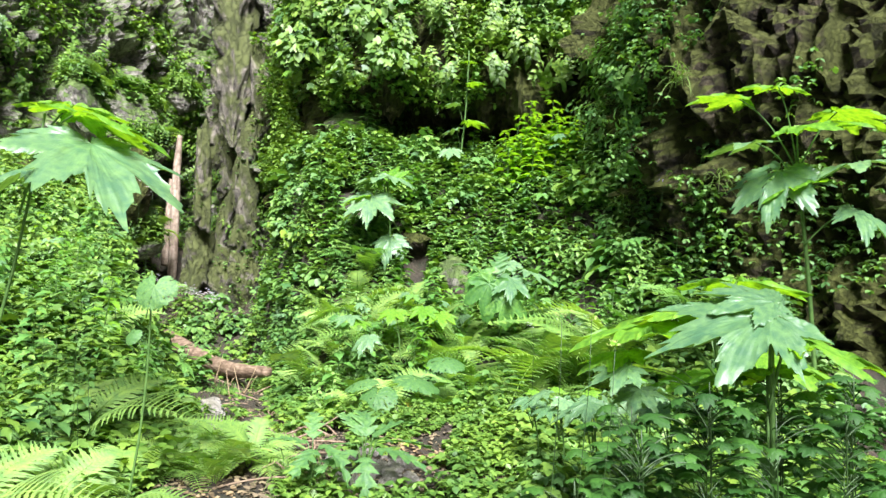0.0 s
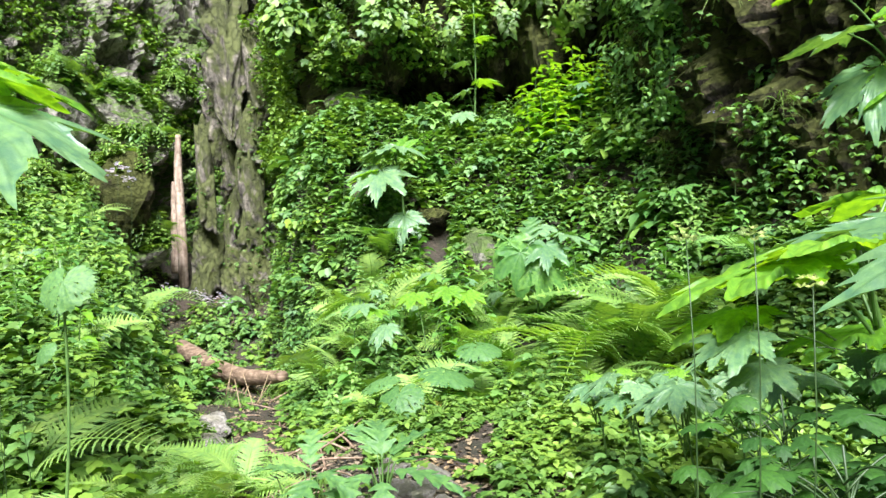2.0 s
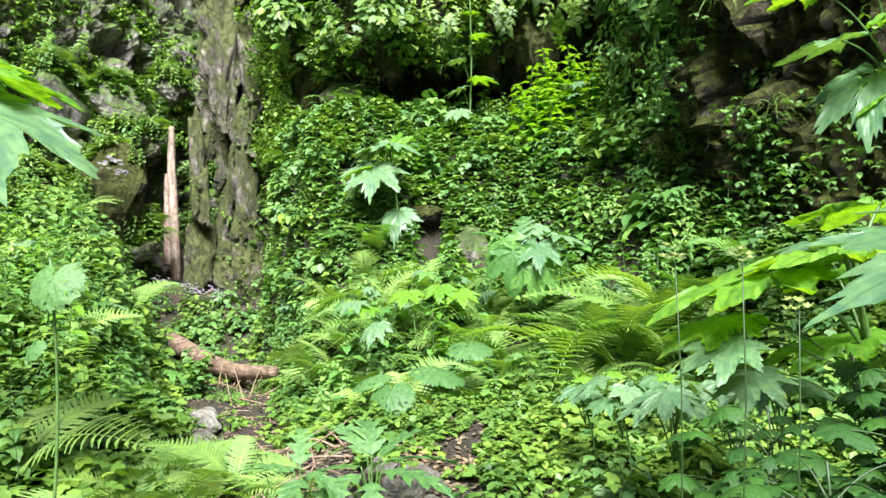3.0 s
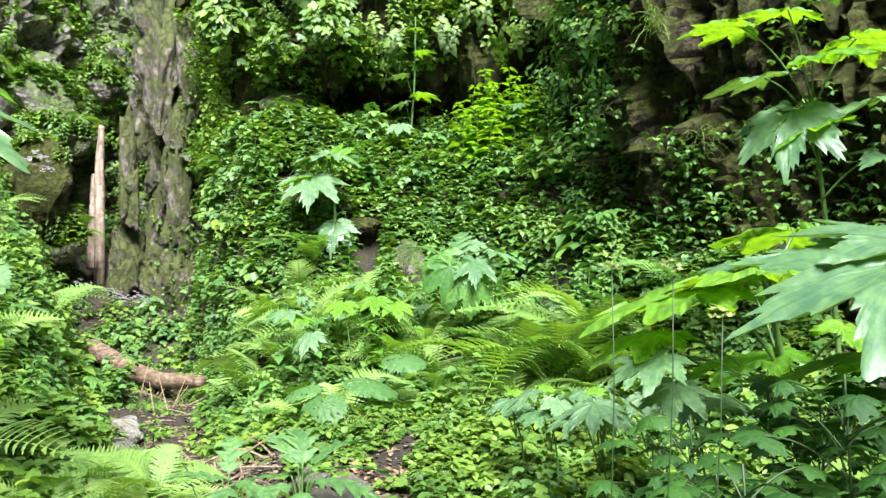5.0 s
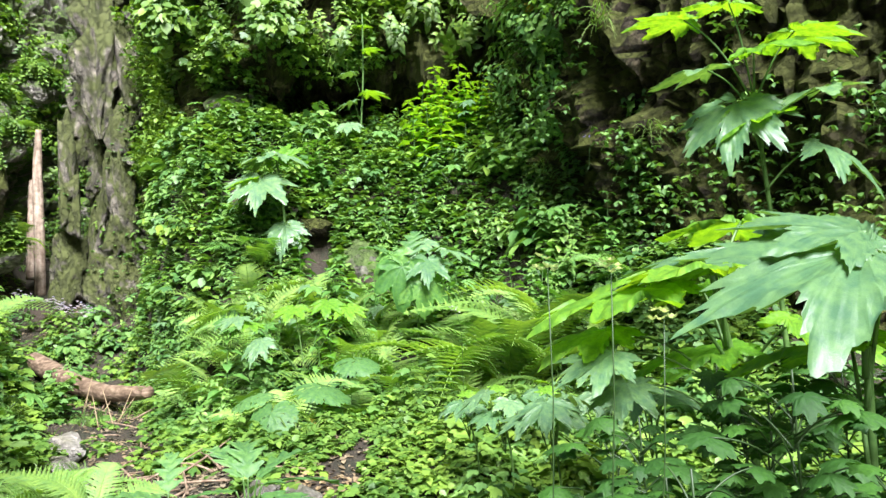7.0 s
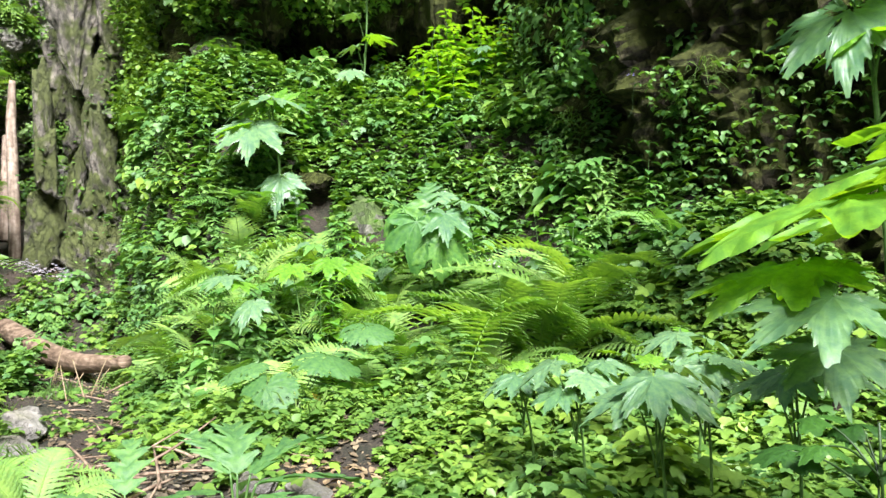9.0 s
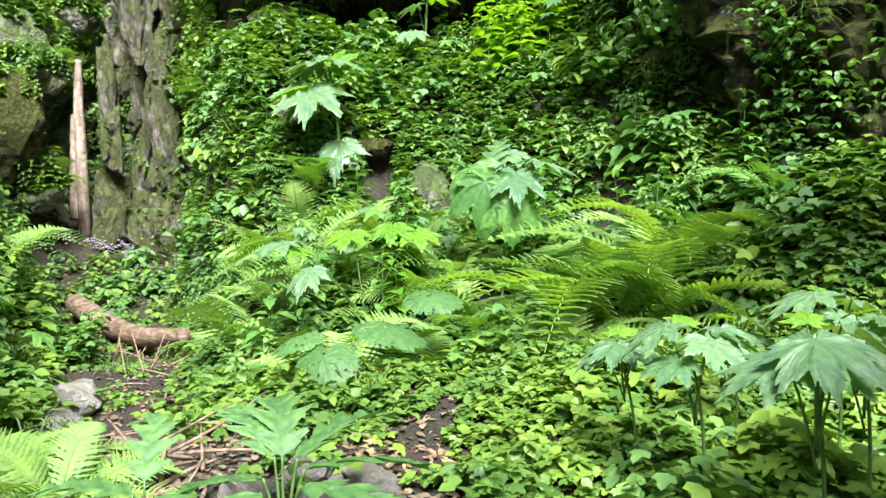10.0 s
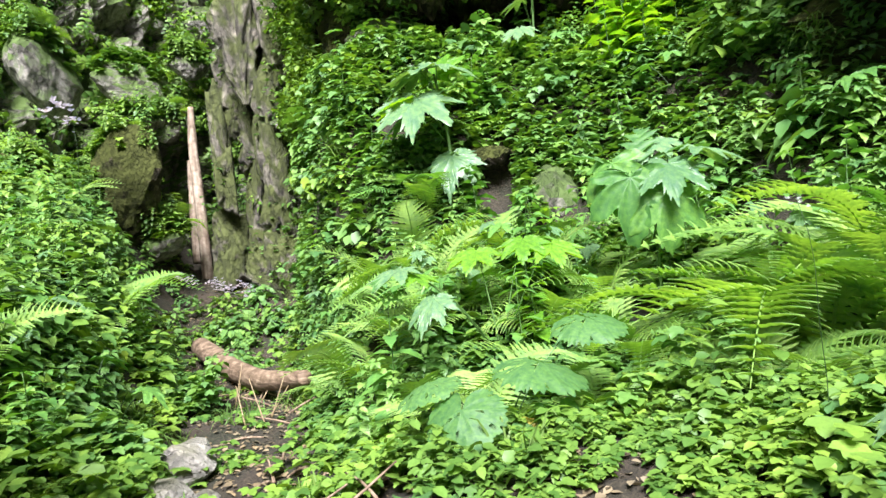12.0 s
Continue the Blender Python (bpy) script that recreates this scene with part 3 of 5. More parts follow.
# ---- leaves ----
def lobed_leaf(name, lobes, material, teeth=0.06, sharp=2.2, droop=0.25, n=190, holes=0, seed=0, fold=0.06, cup=0.0, jag=True, rounded=False, trefoil=False):
    """A palmate leaf that points along +y from its stalk at the origin, one unit long. lobes: (degrees, length)."""
    k = np.random.default_rng(seed)
    th = np.radians(np.linspace(-168, 168, n))
    r = np.full(n, 0.12)
    near = np.full(n, 9.0)
    full = []
    for deg, ln in lobes:
        full += [(deg, ln, 1.0)] + ([(deg - 13, ln * 0.74, 0.55), (deg + 13, ln * 0.74, 0.55)] if jag else [])
    for deg, ln, main_lobe in full:
        d = np.abs(th - np.radians(deg))
        prof = ln * np.clip(1 - (d / np.radians(30)) ** (1 / sharp * 1.6) * (0.62 if main_lobe == 1 else 0.9), 0.3, 1)
        r = np.where(d < np.radians(34), np.maximum(r, prof), r)
        near = np.minimum(near, d + (1 - main_lobe))
    if rounded:
        r = np.interp(np.abs(th), [0, 1.6, 2.6, 2.93], [1.0, 0.98, 0.8, 0.45]) * (1 + 0.025 * np.cos(th * 18))
    if trefoil:
        r = (0.42 + 0.55 * np.abs(np.cos(th * 1.5)) ** 0.6) * (1 + 0.1 * np.cos(th * 11))
    saw = (np.arange(n) % 4) / 3.0 - 0.5
    r = r * (1 + teeth * saw + 0.03 * k.normal(size=n))
    rings = np.array([0.08, 0.3, 0.52, 0.74, 0.9, 1.0])
    v = [(0, 0, 0)]
    for q in rings:
        rr = r * q
        vein = fold * (np.cos(near * 6.0)) * q
        wav = 0.03 * np.sin(th * 7 + k.uniform(0, 6)) * q
        z = -droop * rr**2 + cup * rr - vein * 0.5 + wav
        v += list(zip(np.sin(th) * rr, np.cos(th) * rr, z))
    f = []
    for j in range(n - 1):
        f.append((0, 1 + j, 2 + j))
    for i in range(len(rings) - 1):
        for j in range(n - 1):
            a, b = 1 + i * n + j, 1 + (i + 1) * n + j
            f += [(a, b, b + 1), (a, b + 1, a + 1)]
    f = np.array(f)
    if holes:
        c = np.asarray(v)[f].mean(1)
        keep = np.ones(len(f), bool)
        for _ in range(holes):
            h = c[k.integers(len(f))]
            keep &= np.linalg.norm(c[:, :2] - h[:2], axis=1) > k.uniform(0.012, 0.05)
        f = f[keep]
    v = np.asarray(v) * [-1, 1, 1]
    return mesh_from(name, v, f, material)


def pinnate_leaf(name, material, pairs=4, wide=0.3, droop=0.3, seed=0):
    """A long leaf cut into forward-pointing jagged lobes, along +y from its stalk at the origin, one unit long."""
    k = np.random.default_rng(seed)
    n, cols = 66, np.linspace(-1, 1, 9)
    t = np.linspace(0, 1, n)
    v = np.zeros((n, 9, 3))
    for c, u in enumerate(cols):
        ph = (t * pairs + 0.08 * (u > 0) + 0.25) % 1.0
        lobe = np.where(ph < 0.72, 0.2 + 0.8 * (ph / 0.72) ** 0.9, 1.0 - 0.8 * (ph - 0.72) / 0.28)
        env = np.sin(np.pi * np.clip(t * 0.93 + 0.07, 0, 1) ** 0.7) ** 0.75
        w = wide * env * lobe * (1 + 0.1 * ((np.arange(n) % 3) - 1)) + 0.004
        v[:, c, 0] = u * w
        v[:, c, 1] = t + abs(u) * w * 0.55
        v[:, c, 2] = -droop * t**2 + 0.25 * t + 0.16 * abs(u) * w - 0.55 * (u * w) ** 2 + 0.012 * np.sin(t * 30 + 3 * u + k.uniform(0, 6))
    i = (np.arange(n - 1)[:, None] * 9 + np.arange(8)[None]).ravel()
    return mesh_from(name, v.reshape(-1, 3), np.stack([i, i + 1, i + 10, i + 9], 1), material)


HOG = [(0, 1.0), (38, 0.9), (-38, 0.9), (78, 0.72), (-78, 0.72), (120, 0.5), (-120, 0.5)]
MAPLE = [(0, 1.0), (50, 0.85), (-50, 0.85), (100, 0.6), (-100, 0.6)]
FULL = [(a, 0.95 + 0.05 * math.cos(math.radians(a))) for a in range(-140, 141, 20)]
L_HOG = [lobed_leaf("hog_leaf", HOG, M_HOG, seed=s, droop=0.18 + 0.12 * s, teeth=0.12) for s in range(3)]
L_HOGY = [lobed_leaf("young_hog_leaf", HOG, M_HOGY, seed=5 + s, droop=0.2, teeth=0.1) for s in range(2)]
L_HOGH = [lobed_leaf("eaten_hog_leaf", HOG, M_HOG, seed=9, droop=0.35, teeth=0.1, holes=16)]
L_MAPLE = [lobed_leaf("lobed_leaf", MAPLE, M_HERB, seed=20 + s, droop=0.3, n=70, teeth=0.14, jag=False) for s in range(2)]
L_ROUND = [lobed_leaf("round_leaf", FULL, M_ROUND, seed=30 + s, droop=0.3, teeth=0.05, holes=12 * s, fold=0.05, n=150, jag=False, rounded=True) for s in range(3)]
L_SHADE = [lobed_leaf("trefoil_leaf", [(0, 1.0)], M_SHADELEAF, seed=60 + q, droop=0.3 + 0.2 * q, n=90, teeth=0.03, jag=False, trefoil=True, fold=0.03) for q in range(2)]
L_STRAP = [pinnate_leaf("cut_leaf", M_ROUND, 4 + q % 2, 0.3, 0.3 + 0.25 * q, 70 + q) for q in range(3)]
L_BROAD = [lobed_leaf("broad_leaf", MAPLE, M_HERB, seed=80 + q, droop=0.3, n=110, teeth=0.05, jag=False, sharp=1.0) for q in range(2)]
L_YEL = [lobed_leaf("yellow_leaf", MAPLE, M_YELLOW, seed=40, droop=0.3, n=70, teeth=0.14, jag=False)]


def frond_mesh(name, material, seed, arch=0.45, pairs=21, wide=0.24):
    """A fern frond one unit long: a midrib with toothed pinnae that shorten to the tip."""
    k = np.random.default_rng(seed)
    s = np.linspace(0, 1, 30)
    path = np.stack([0.05 * np.sin(s * 3) * k.uniform(-1, 1), s * (1 - 0.12 * s), arch * (1.35 * s - 1.9 * s**2.1)], 1)
    bits = [tube(path, np.interp(s, [0, 1], [0.009, 0.002]), 4)]
    for i in range(pairs):
        q = 0.16 + 0.84 * i / pairs
        p = np.array([np.interp(q, s, path[:, c]) for c in range(3)])
        ln = wide * math.sin(math.pi * min(1, (q - 0.08) / 0.92) ** 0.75) ** 0.8 + 0.012
        for side in (-1, 1):
            m = 9
            t = np.linspace(0, 1, m)
            ang = radians(82 - 26 * q + k.uniform(-5, 5))
            axis = np.array([side * math.sin(ang), math.cos(ang), 0.12])
            sag = -0.25 * ln * t**2
            mid = p + axis * (ln * t)[:, None] + np.stack([0 * t, 0 * t, sag], 1)
            w = 0.0175 * (1 - t**1.5) * np.where(np.arange(m) % 2, 1.25, 0.62) + 0.001
            across = np.array([-axis[1] * side, axis[0] * side, 0.0])
            up, lo = mid + across * w[:, None], mid - across * w[:, None]
            up[:, 2] -= 0.004
            lo[:, 2] -= 0.004
            v = np.vstack([mid, up, lo])
            f = []
            for j in range(m - 1):
                for o in (m, 2 * m):
                    f += [(j, j + 1, o + j + 1), (j, o + j + 1, o + j)] if (o == m) == (side > 0) else [(j, o + j + 1, j + 1), (j, o + j, o + j + 1)]
            bits.append((v, np.array(f)))
    v, f = merged(bits)
    return mesh_from(name, v, f, material)


FRONDS = [frond_mesh("frond", M_FERN, s, 0.3 + 0.12 * s) for s in range(4)]
FRONDS_U = [frond_mesh("tall_frond", M_FERN, 30 + s, 0.34 + 0.09 * s, 24, 0.21) for s in range(4)]
FRONDS_D = [frond_mesh("frond_dark", M_FERND, 10 + s, 0.3 + 0.12 * s) for s in range(4)]


def fern(label, count, blades_of=None, spread=1.0, seed=0):
    k = np.random.default_rng(seed)
    ob = thing("fern", Matrix(), label, "fern", "ferns")
    for i in range(count):
        a = 360 * i / count + k.uniform(-20, 20)
        me = (blades_of or FRONDS)[k.integers(4)]
        child("frond", me, ob, pose(0, 0, 0, 0, 0, a) @ pose(0, 0.02, 0.0, k.uniform(12, 42) * spread, k.uniform(-12, 12), 0) @ Matrix.Scale(k.uniform(0.75, 1.1), 4))
    return ob


def put(proto, x, y, z=None, size=1.0, turn=0.0, lean=0.0, label="", lean_to=0.0):
    z = float(ground_z(x, y)) - 0.02 if z is None else z
    ob = copy_thing(proto, pose(x, y, z, 0, 0, lean_to) @ pose(0, 0, 0, lean, 0, turn - lean_to) @ Matrix.Scale(size, 4))
    return tagged(ob, label)


def clear(proto):
    for o in (*proto.children_recursive, proto):
        bpy.data.objects.remove(o)


FERN_A = [fern("light green fern with arching feathery fronds", 7, seed=s) for s in range(2)]
FERN_D = [fern("deep green fern with upright feathery fronds", 7, FRONDS_D, 1.25, seed=5 + s) for s in range(2)]
for x, y, s, t, k in [(-1.55, 2.55, 0.6, 120, 0), (-1.75, 2.2, 0.7, 80, 1), (-1.95, 2.0, 0.7, 10, 0), (-1.0, 1.75, 0.42, 40, 1), (-2.1, 3.3, 0.8, 0, 0), (-3.0, 5.2, 0.8, 30, 1),
                      (-3.6, 7.6, 0.9, 0, 0), (-5.2, 9.4, 0.9, 10, 1), (-6.2, 10.2, 0.8, 110, 0), (-5.9, 12.6, 0.9, 30, 1), (-6.6, 12.9, 0.9, 80, 0)]:
    put(FERN_A[k], x, y, size=s, turn=t, lean=16)
FERN_B = [fern("pale green fern with level lacy fronds", 6, spread=1.25, seed=21 + s) for s in range(3)]
for j in range(26):
    # the fern belt across the foot of the bank
    q = j / 25
    put(FERN_B[j % 3], -1.3 + 1.7 * q + rng.uniform(-0.15, 0.15), 7.15 - 0.8 * q + rng.uniform(-0.7, 0.35), size=rng.uniform(0.5, 0.8), turn=rng.uniform(0, 360), lean=rng.uniform(14, 28), lean_to=rng.uniform(-25, 25))
for x, y, s, t in [(-0.35, 5.1, 0.62, 20), (-0.1, 5.35, 0.6, 140), (-0.65, 5.3, 0.55, 250), (0.1, 5.2, 0.5, 70)]:
    put(FERN_B[1], x, y, size=s, turn=t, lean=20)
for x, y, s, t, k in [(-0.95, 7.75, 0.6, 0, 0), (0.9, 7.0, 0.7, 20, 1), (2.0, 6.0, 0.7, 90, 0), (0.05, 7.25, 0.5, 90, 1), (2.3, 5.6, 0.6, 30, 1)]:
    put(FERN_D[k], x, y, size=s, turn=t, lean=18)
FERN_U = [fern("tall light green fern with upright arching fronds", 12, FRONDS_U, 1.35, seed=11 + s) for s in range(2)]
for x, y, s, t, k, ln in [(1.0, 5.3, 0.85, 0, 0, 16), (1.25, 5.5, 1.2, 130, 1, 10), (1.5, 5.55, 1.2, 50, 1, 8), (1.1, 5.75, 1.25, 210, 0, 10), (1.65, 5.8, 1.1, 90, 1, 8), (0.9, 5.1, 0.7, 300, 1, 18), (0.6, 5.72, 0.55, 10, 0, 14), (0.95, 5.0, 0.6, 30, 0, 26), (-0.85, 7.6, 0.6, 80, 1, 12),
                          (-1.3, 3.55, 0.5, 0, 0, 10), (-1.08, 3.35, 0.45, 60, 1, 14), (-1.55, 3.5, 0.5, 120, 0, 10), (-1.2, 3.1, 0.4, 200, 1, 14), (-1.45, 3.2, 0.5, 30, 0, 10)]:
    put(FERN_U[k], x, y, size=s, turn=t, lean=ln)
for k, b in enumerate(BOULDER_TOPS):
    if len(b):
        x, y, z = b[rng.integers(len(b))]
        put(FERN_A[k % 2], float(x), float(y), float(z) - 0.03, size=rng.uniform(0.5, 0.8), turn=rng.uniform(0, 360), lean=25)
for p in FERN_A + FERN_B + FERN_D + FERN_U:
    clear(p)


# ---- big-leaved plants ----
def big_plant(label, x, y, leaves, category="plant", stem_to=None, z=None, stem_r=0.018, name="hogweed"):
    """leaves: (mesh, place of the leaf's base, size, heading in degrees, tip-down in degrees, roll)."""
    z = float(ground_z(x, y)) - 0.03 if z is None else z
    ob = thing(name, Matrix.Translation((x, y, z)), label, category, "large-leaved plants")
    o = np.array([x, y, z])
    top = np.array(stem_to) - o if stem_to is not None else np.array([0, 0, 0.02])
    if stem_to is not None:
        s = np.linspace(0, 1, 12)[:, None]
        v, f = tube(s * top + np.sin(s * 3.1) * [0.03, 0.02, 0], np.interp(s[:, 0], [0, 1], [stem_r, stem_r * 0.6]), 8)
        child("stem", mesh_from("stem", v, f, M_DARKSTEM if name == "lobed_herb" else M_STEM), ob, label="ribbed green stem")
    for me, at, size, head, dip, roll in leaves:
        at = np.array(at) - o
        start = top * min(1, max(0.05, (at[2] - min(0.25, 1.5 * size)) / max(top[2], 0.05))) if stem_to is not None else np.zeros(3)
        s = np.linspace(0, 1, 10)[:, None]
        p = start + (at - start) * s + np.array([0, 0, 1]) * 0.12 * np.sin(s * np.pi) * np.linalg.norm(at - start)
        v, f = tube(p, np.interp(s[:, 0], [0, 1], [0.013 * size + 0.0015, 0.008 * size + 0.001]), 6)
        leaf = child("leaf", me, ob, Matrix.Translation(at) @ pose(0, 0, 0, 0, 0, head) @ pose(0, 0, 0, -dip, roll, 0) @ Matrix.Scale(size, 4))
        child("petiole", mesh_from("petiole", v, f, M_DARKSTEM if name == "lobed_herb" else M_STEM), leaf, leaf.matrix_basis.inverted())
    return ob


H, Y, R, MP, DK = L_HOG, L_HOGY, L_ROUND, L_MAPLE, L_BROAD
big_plant("tall hogweed with drooping blue-green lobed leaves", -0.62, 7.75, [
    (H[0], (-0.78, 7.72, 2.76), 0.4, 130, 10, 0), (H[1], (-0.66, 7.7, 2.78), 0.42, -125, 10, 0), (H[2], (-0.8, 7.75, 2.74), 0.36, 80, 6, 0), (Y[0], (-0.68, 7.8, 2.72), 0.36, -25, -55, 0),
    (H[0], (-0.84, 7.6, 2.5), 0.56, 176, 36, 0), (H[2], (-0.6, 7.6, 2.0), 0.4, 165, 45, 0), (Y[1], (-0.95, 7.7, 2.5), 0.34, 120, 10, 10), (H[2], (-0.9, 7.65, 2.4), 0.36, 100, 20, 0)], stem_to=(-0.7, 7.75, 2.72))
big_plant("tall hogweed with broad jagged leaves beside the cliff", 2.7, 4.0, [
    (L_HOGH[0], (2.26, 3.75, 2.4), 0.5, 140, 40, 0), (H[0], (2.06, 3.7, 2.56), 0.38, 95, 6, 0), (Y[0], (2.28, 3.6, 2.66), 0.44, -130, -8, 14), (Y[1], (1.98, 3.8, 2.88), 0.36, 60, -10, 0),
    (Y[1], (2.4, 3.7, 2.3), 0.38, 100, 12, 10), (Y[0], (2.6, 3.7, 2.8), 0.42, -90, 5, 0), (H[2], (2.75, 3.7, 2.15), 0.42, -150, 25, 0), (Y[1], (2.2, 3.7, 2.95), 0.36, 0, -20, 0), (H[0], (2.7, 3.6, 2.45), 0.4, 110, 10, 0)], stem_to=(2.4, 3.8, 2.4))
big_plant("hogweed with a glossy pale jagged leaf close to the path", 1.12, 1.42, [
    (H[0], (1.04, 1.3, 1.48), 0.4, 98, 12, -26), (H[0], (1.08, 1.36, 1.52), 0.26, 60, -16, -20), (Y[1], (1.12, 1.34, 1.42), 0.36, -120, 10, 0), (Y[0], (1.08, 1.4, 1.3), 0.3, 30, 10, 0)],
    stem_to=(1.05, 1.32, 1.45), stem_r=0.013)
big_plant("hogweed with long yellow-green leaves lit from above", 1.5, 2.3, [
    (Y[1], (0.9, 2.0, 1.4), 0.4, 96, 6, 3), (Y[0], (1.06, 1.9, 1.46), 0.36, 80, 0, 5), (Y[0], (0.82, 2.1, 1.27), 0.26, 104, 10, 0), (H[0], (1.15, 2.0, 1.5), 0.34, 110, 2, 4),
    (H[0], (0.78, 1.95, 1.22), 0.2, 105, 16, -16), (H[0], (0.86, 2.05, 1.12), 0.18, 150, 22, 0),
    (Y[0], (1.3, 2.15, 1.6), 0.42, -40, 0, 0), (Y[1], (1.2, 2.25, 1.4), 0.36, 40, 5, 0), (Y[1], (1.35, 1.95, 1.3), 0.36, -130, 10, 0), (Y[0], (1.25, 2.2, 1.2), 0.36, 75, 8, 0)],
    stem_to=(1.15, 2.08, 1.45), stem_r=0.016)
for j in range(21):
    d = 1.12 + 0.04 * j
    side = (j * 4) % 21 * 0.72
    cx, top = (0.36 + 0.055 * side) * d, 0.98 + 0.2 * min(1, side / 6) + 0.05 * (j % 3)
    low = []
    for k in range(44):
        a, zz = rng.uniform(0, 6.28), 0.5 + (top - 0.5) * rng.random() ** 0.75
        low.append((L_SHADE[k % 2], (cx + math.cos(a) * rng.uniform(0.05, 0.17), d + math.sin(a) * rng.uniform(0.05, 0.15), zz), rng.uniform(0.025, 0.052), math.degrees(a) - 90, rng.uniform(-5, 24), rng.uniform(-15, 15)))
    big_plant("dark green plant with small deeply lobed leaves, deepened as shade", cx + 0.03, d + 0.02, low, stem_to=(cx, d, top), stem_r=0.0035, name="lobed_herb")
big_plant("hogweed with a large pale jagged leaf over the ferns", -2.5, 2.9, [
    (H[0], (-1.8, 2.62, 2.12), 0.66, 225, 28, 0), (Y[0], (-1.95, 2.75, 2.3), 0.5, -75, 8, 0), (H[2], (-2.1, 2.7, 2.0), 0.42, 120, 15, 0), (Y[1], (-2.0, 2.8, 2.35), 0.4, 30, -10, 0)], stem_to=(-2.15, 2.8, 2.3), stem_r=0.011)
big_plant("tall stem with a bluish heart-shaped leaf full of holes", -1.42, 2.4, [
    (R[1], (-1.3, 2.3, 1.43), 0.1, 175, 62, 0), (R[0], (-1.42, 2.38, 1.2), 0.05, 150, 55, 0)], stem_to=(-1.34, 2.35, 1.5), stem_r=0.007, name="heart_leaved_herb")
big_plant("butterbur with grey-green round leaves eaten into holes", -0.3, 4.7, [
    (R[1], (-0.56, 4.66, 0.7), 0.15, 130, 14, 8), (R[2], (-0.12, 4.7, 0.74), 0.2, -140, 12, -6), (R[1], (-0.42, 4.46, 0.63), 0.16, 165, 40, 6), (R[2], (0.1, 4.95, 0.87), 0.17, -150, 14, 6), (R[0], (-0.06, 4.6, 0.54), 0.13, 205, 55, 0),
    (R[0], (-0.26, 4.48, 0.48), 0.15, -165, 60, 0), (L_YEL[0], (-0.16, 4.58, 0.54), 0.13, 185, 62, 0)], name="butterbur")
S = L_STRAP
big_plant("young plant with long cut bright leaves beside stones", -0.36, 3.02, [
    (S[0], (-0.3, 2.98, 0.62), 0.34, -72, 6, -14), (S[1], (-0.32, 3.0, 0.64), 0.32, -50, -22, -10), (S[2], (-0.36, 3.02, 0.64), 0.3, 12, -40, 0), (S[1], (-0.4, 2.98, 0.6), 0.32, 95, 4, 12), (S[0], (-0.4, 2.94, 0.58), 0.3, 140, 14, 0),
    (S[0], (-0.3, 2.92, 0.6), 0.32, -110, 12, 0), (S[2], (-0.35, 2.9, 0.56), 0.26, 190, 24, 0), (S[1], (-0.38, 3.02, 0.64), 0.28, 40, -30, 0)], name="cut_leaved_herb")
big_plant("young plant with long cut leaves beside the dry stalks", -0.62, 2.78, [
    (S[0], (-0.6, 2.76, 0.62), 0.26, 165, 18, 0), (S[2], (-0.58, 2.78, 0.64), 0.24, -120, 14, 0), (S[0], (-0.64, 2.8, 0.64), 0.24, 80, 0, 0), (S[0], (-0.62, 2.82, 0.66), 0.22, 10, -30, 0)], name="cut_leaved_herb")
for px, py, pz, grow in ((0.71, 3.1, 0.9, 1.0), (0.82, 2.72, 0.95, 1.05), (1.12, 3.0, 0.93, 1.0), (1.18, 2.62, 0.98, 1.0), (0.6, 3.35, 0.84, 0.8), (1.3, 3.4, 0.95, 1.1), (1.05, 3.6, 0.85, 0.9)):
    pale = []
    for q in range(4):
        a = 180 + (q - 1.5) * 62 + rng.uniform(-15, 15)
        pale.append((H[q % 2], (px - 0.07 * math.sin(radians(a)), py + 0.05 * math.cos(radians(a)), pz + rng.uniform(-0.06, 0.03)), 0.15 * grow * rng.uniform(0.85, 1.15), a, rng.uniform(8, 26), rng.uniform(-8, 8)))
    pale.append((Y[q % 2], (px, py + 0.03, pz + 0.03), 0.08, rng.uniform(0, 360), -25, 0))
    big_plant("hogweed with wide pale leaves low over the ground cover", px + 0.06, py + 0.08, pale, stem_to=(px, py, pz - 0.05), stem_r=0.006)
big_plant("hogweed with pale and yellow-green leaves among the ferns", -0.3, 5.9, [
    (Y[0], (-0.4, 6.0, 1.2), 0.26, 165, 18, 0), (Y[1], (-0.12, 6.02, 1.24), 0.24, 175, 24, 0), (Y[1], (0.04, 6.0, 1.2), 0.26, -170, 20, 0), (H[0], (-0.8, 5.7, 1.14), 0.24, 150, 12, 0), (Y[0], (-0.72, 5.68, 1.1), 0.18, -150, 10, 0), (H[2], (-0.6, 5.45, 0.98), 0.22, 150, 30, 0)])
big_plant("tall broad plant with arching bright and bluish leaves beside ferns", 0.62, 6.1, [
    (S[1], (0.5, 6.05, 1.55), 0.42, 60, -34, 0), (S[0], (0.56, 6.0, 1.6), 0.4, -20, -40, 0), (S[2], (0.66, 6.05, 1.62), 0.44, -70, -20, 0), (H[0], (0.72, 5.95, 1.58), 0.34, 175, 34, 0), (H[1], (0.9, 6.0, 1.66), 0.3, -120, 10, 0), (H[2], (0.7, 6.2, 1.75), 0.3, 150, 12, 0),
    (DK[0], (0.5, 5.9, 1.52), 0.36, 172, 74, 0), (DK[1], (0.68, 5.88, 1.4), 0.32, 186, 78, 0), (DK[0], (0.42, 6.0, 1.62), 0.3, 150, 60, 10)], stem_to=(0.62, 6.05, 1.55), stem_r=0.012)
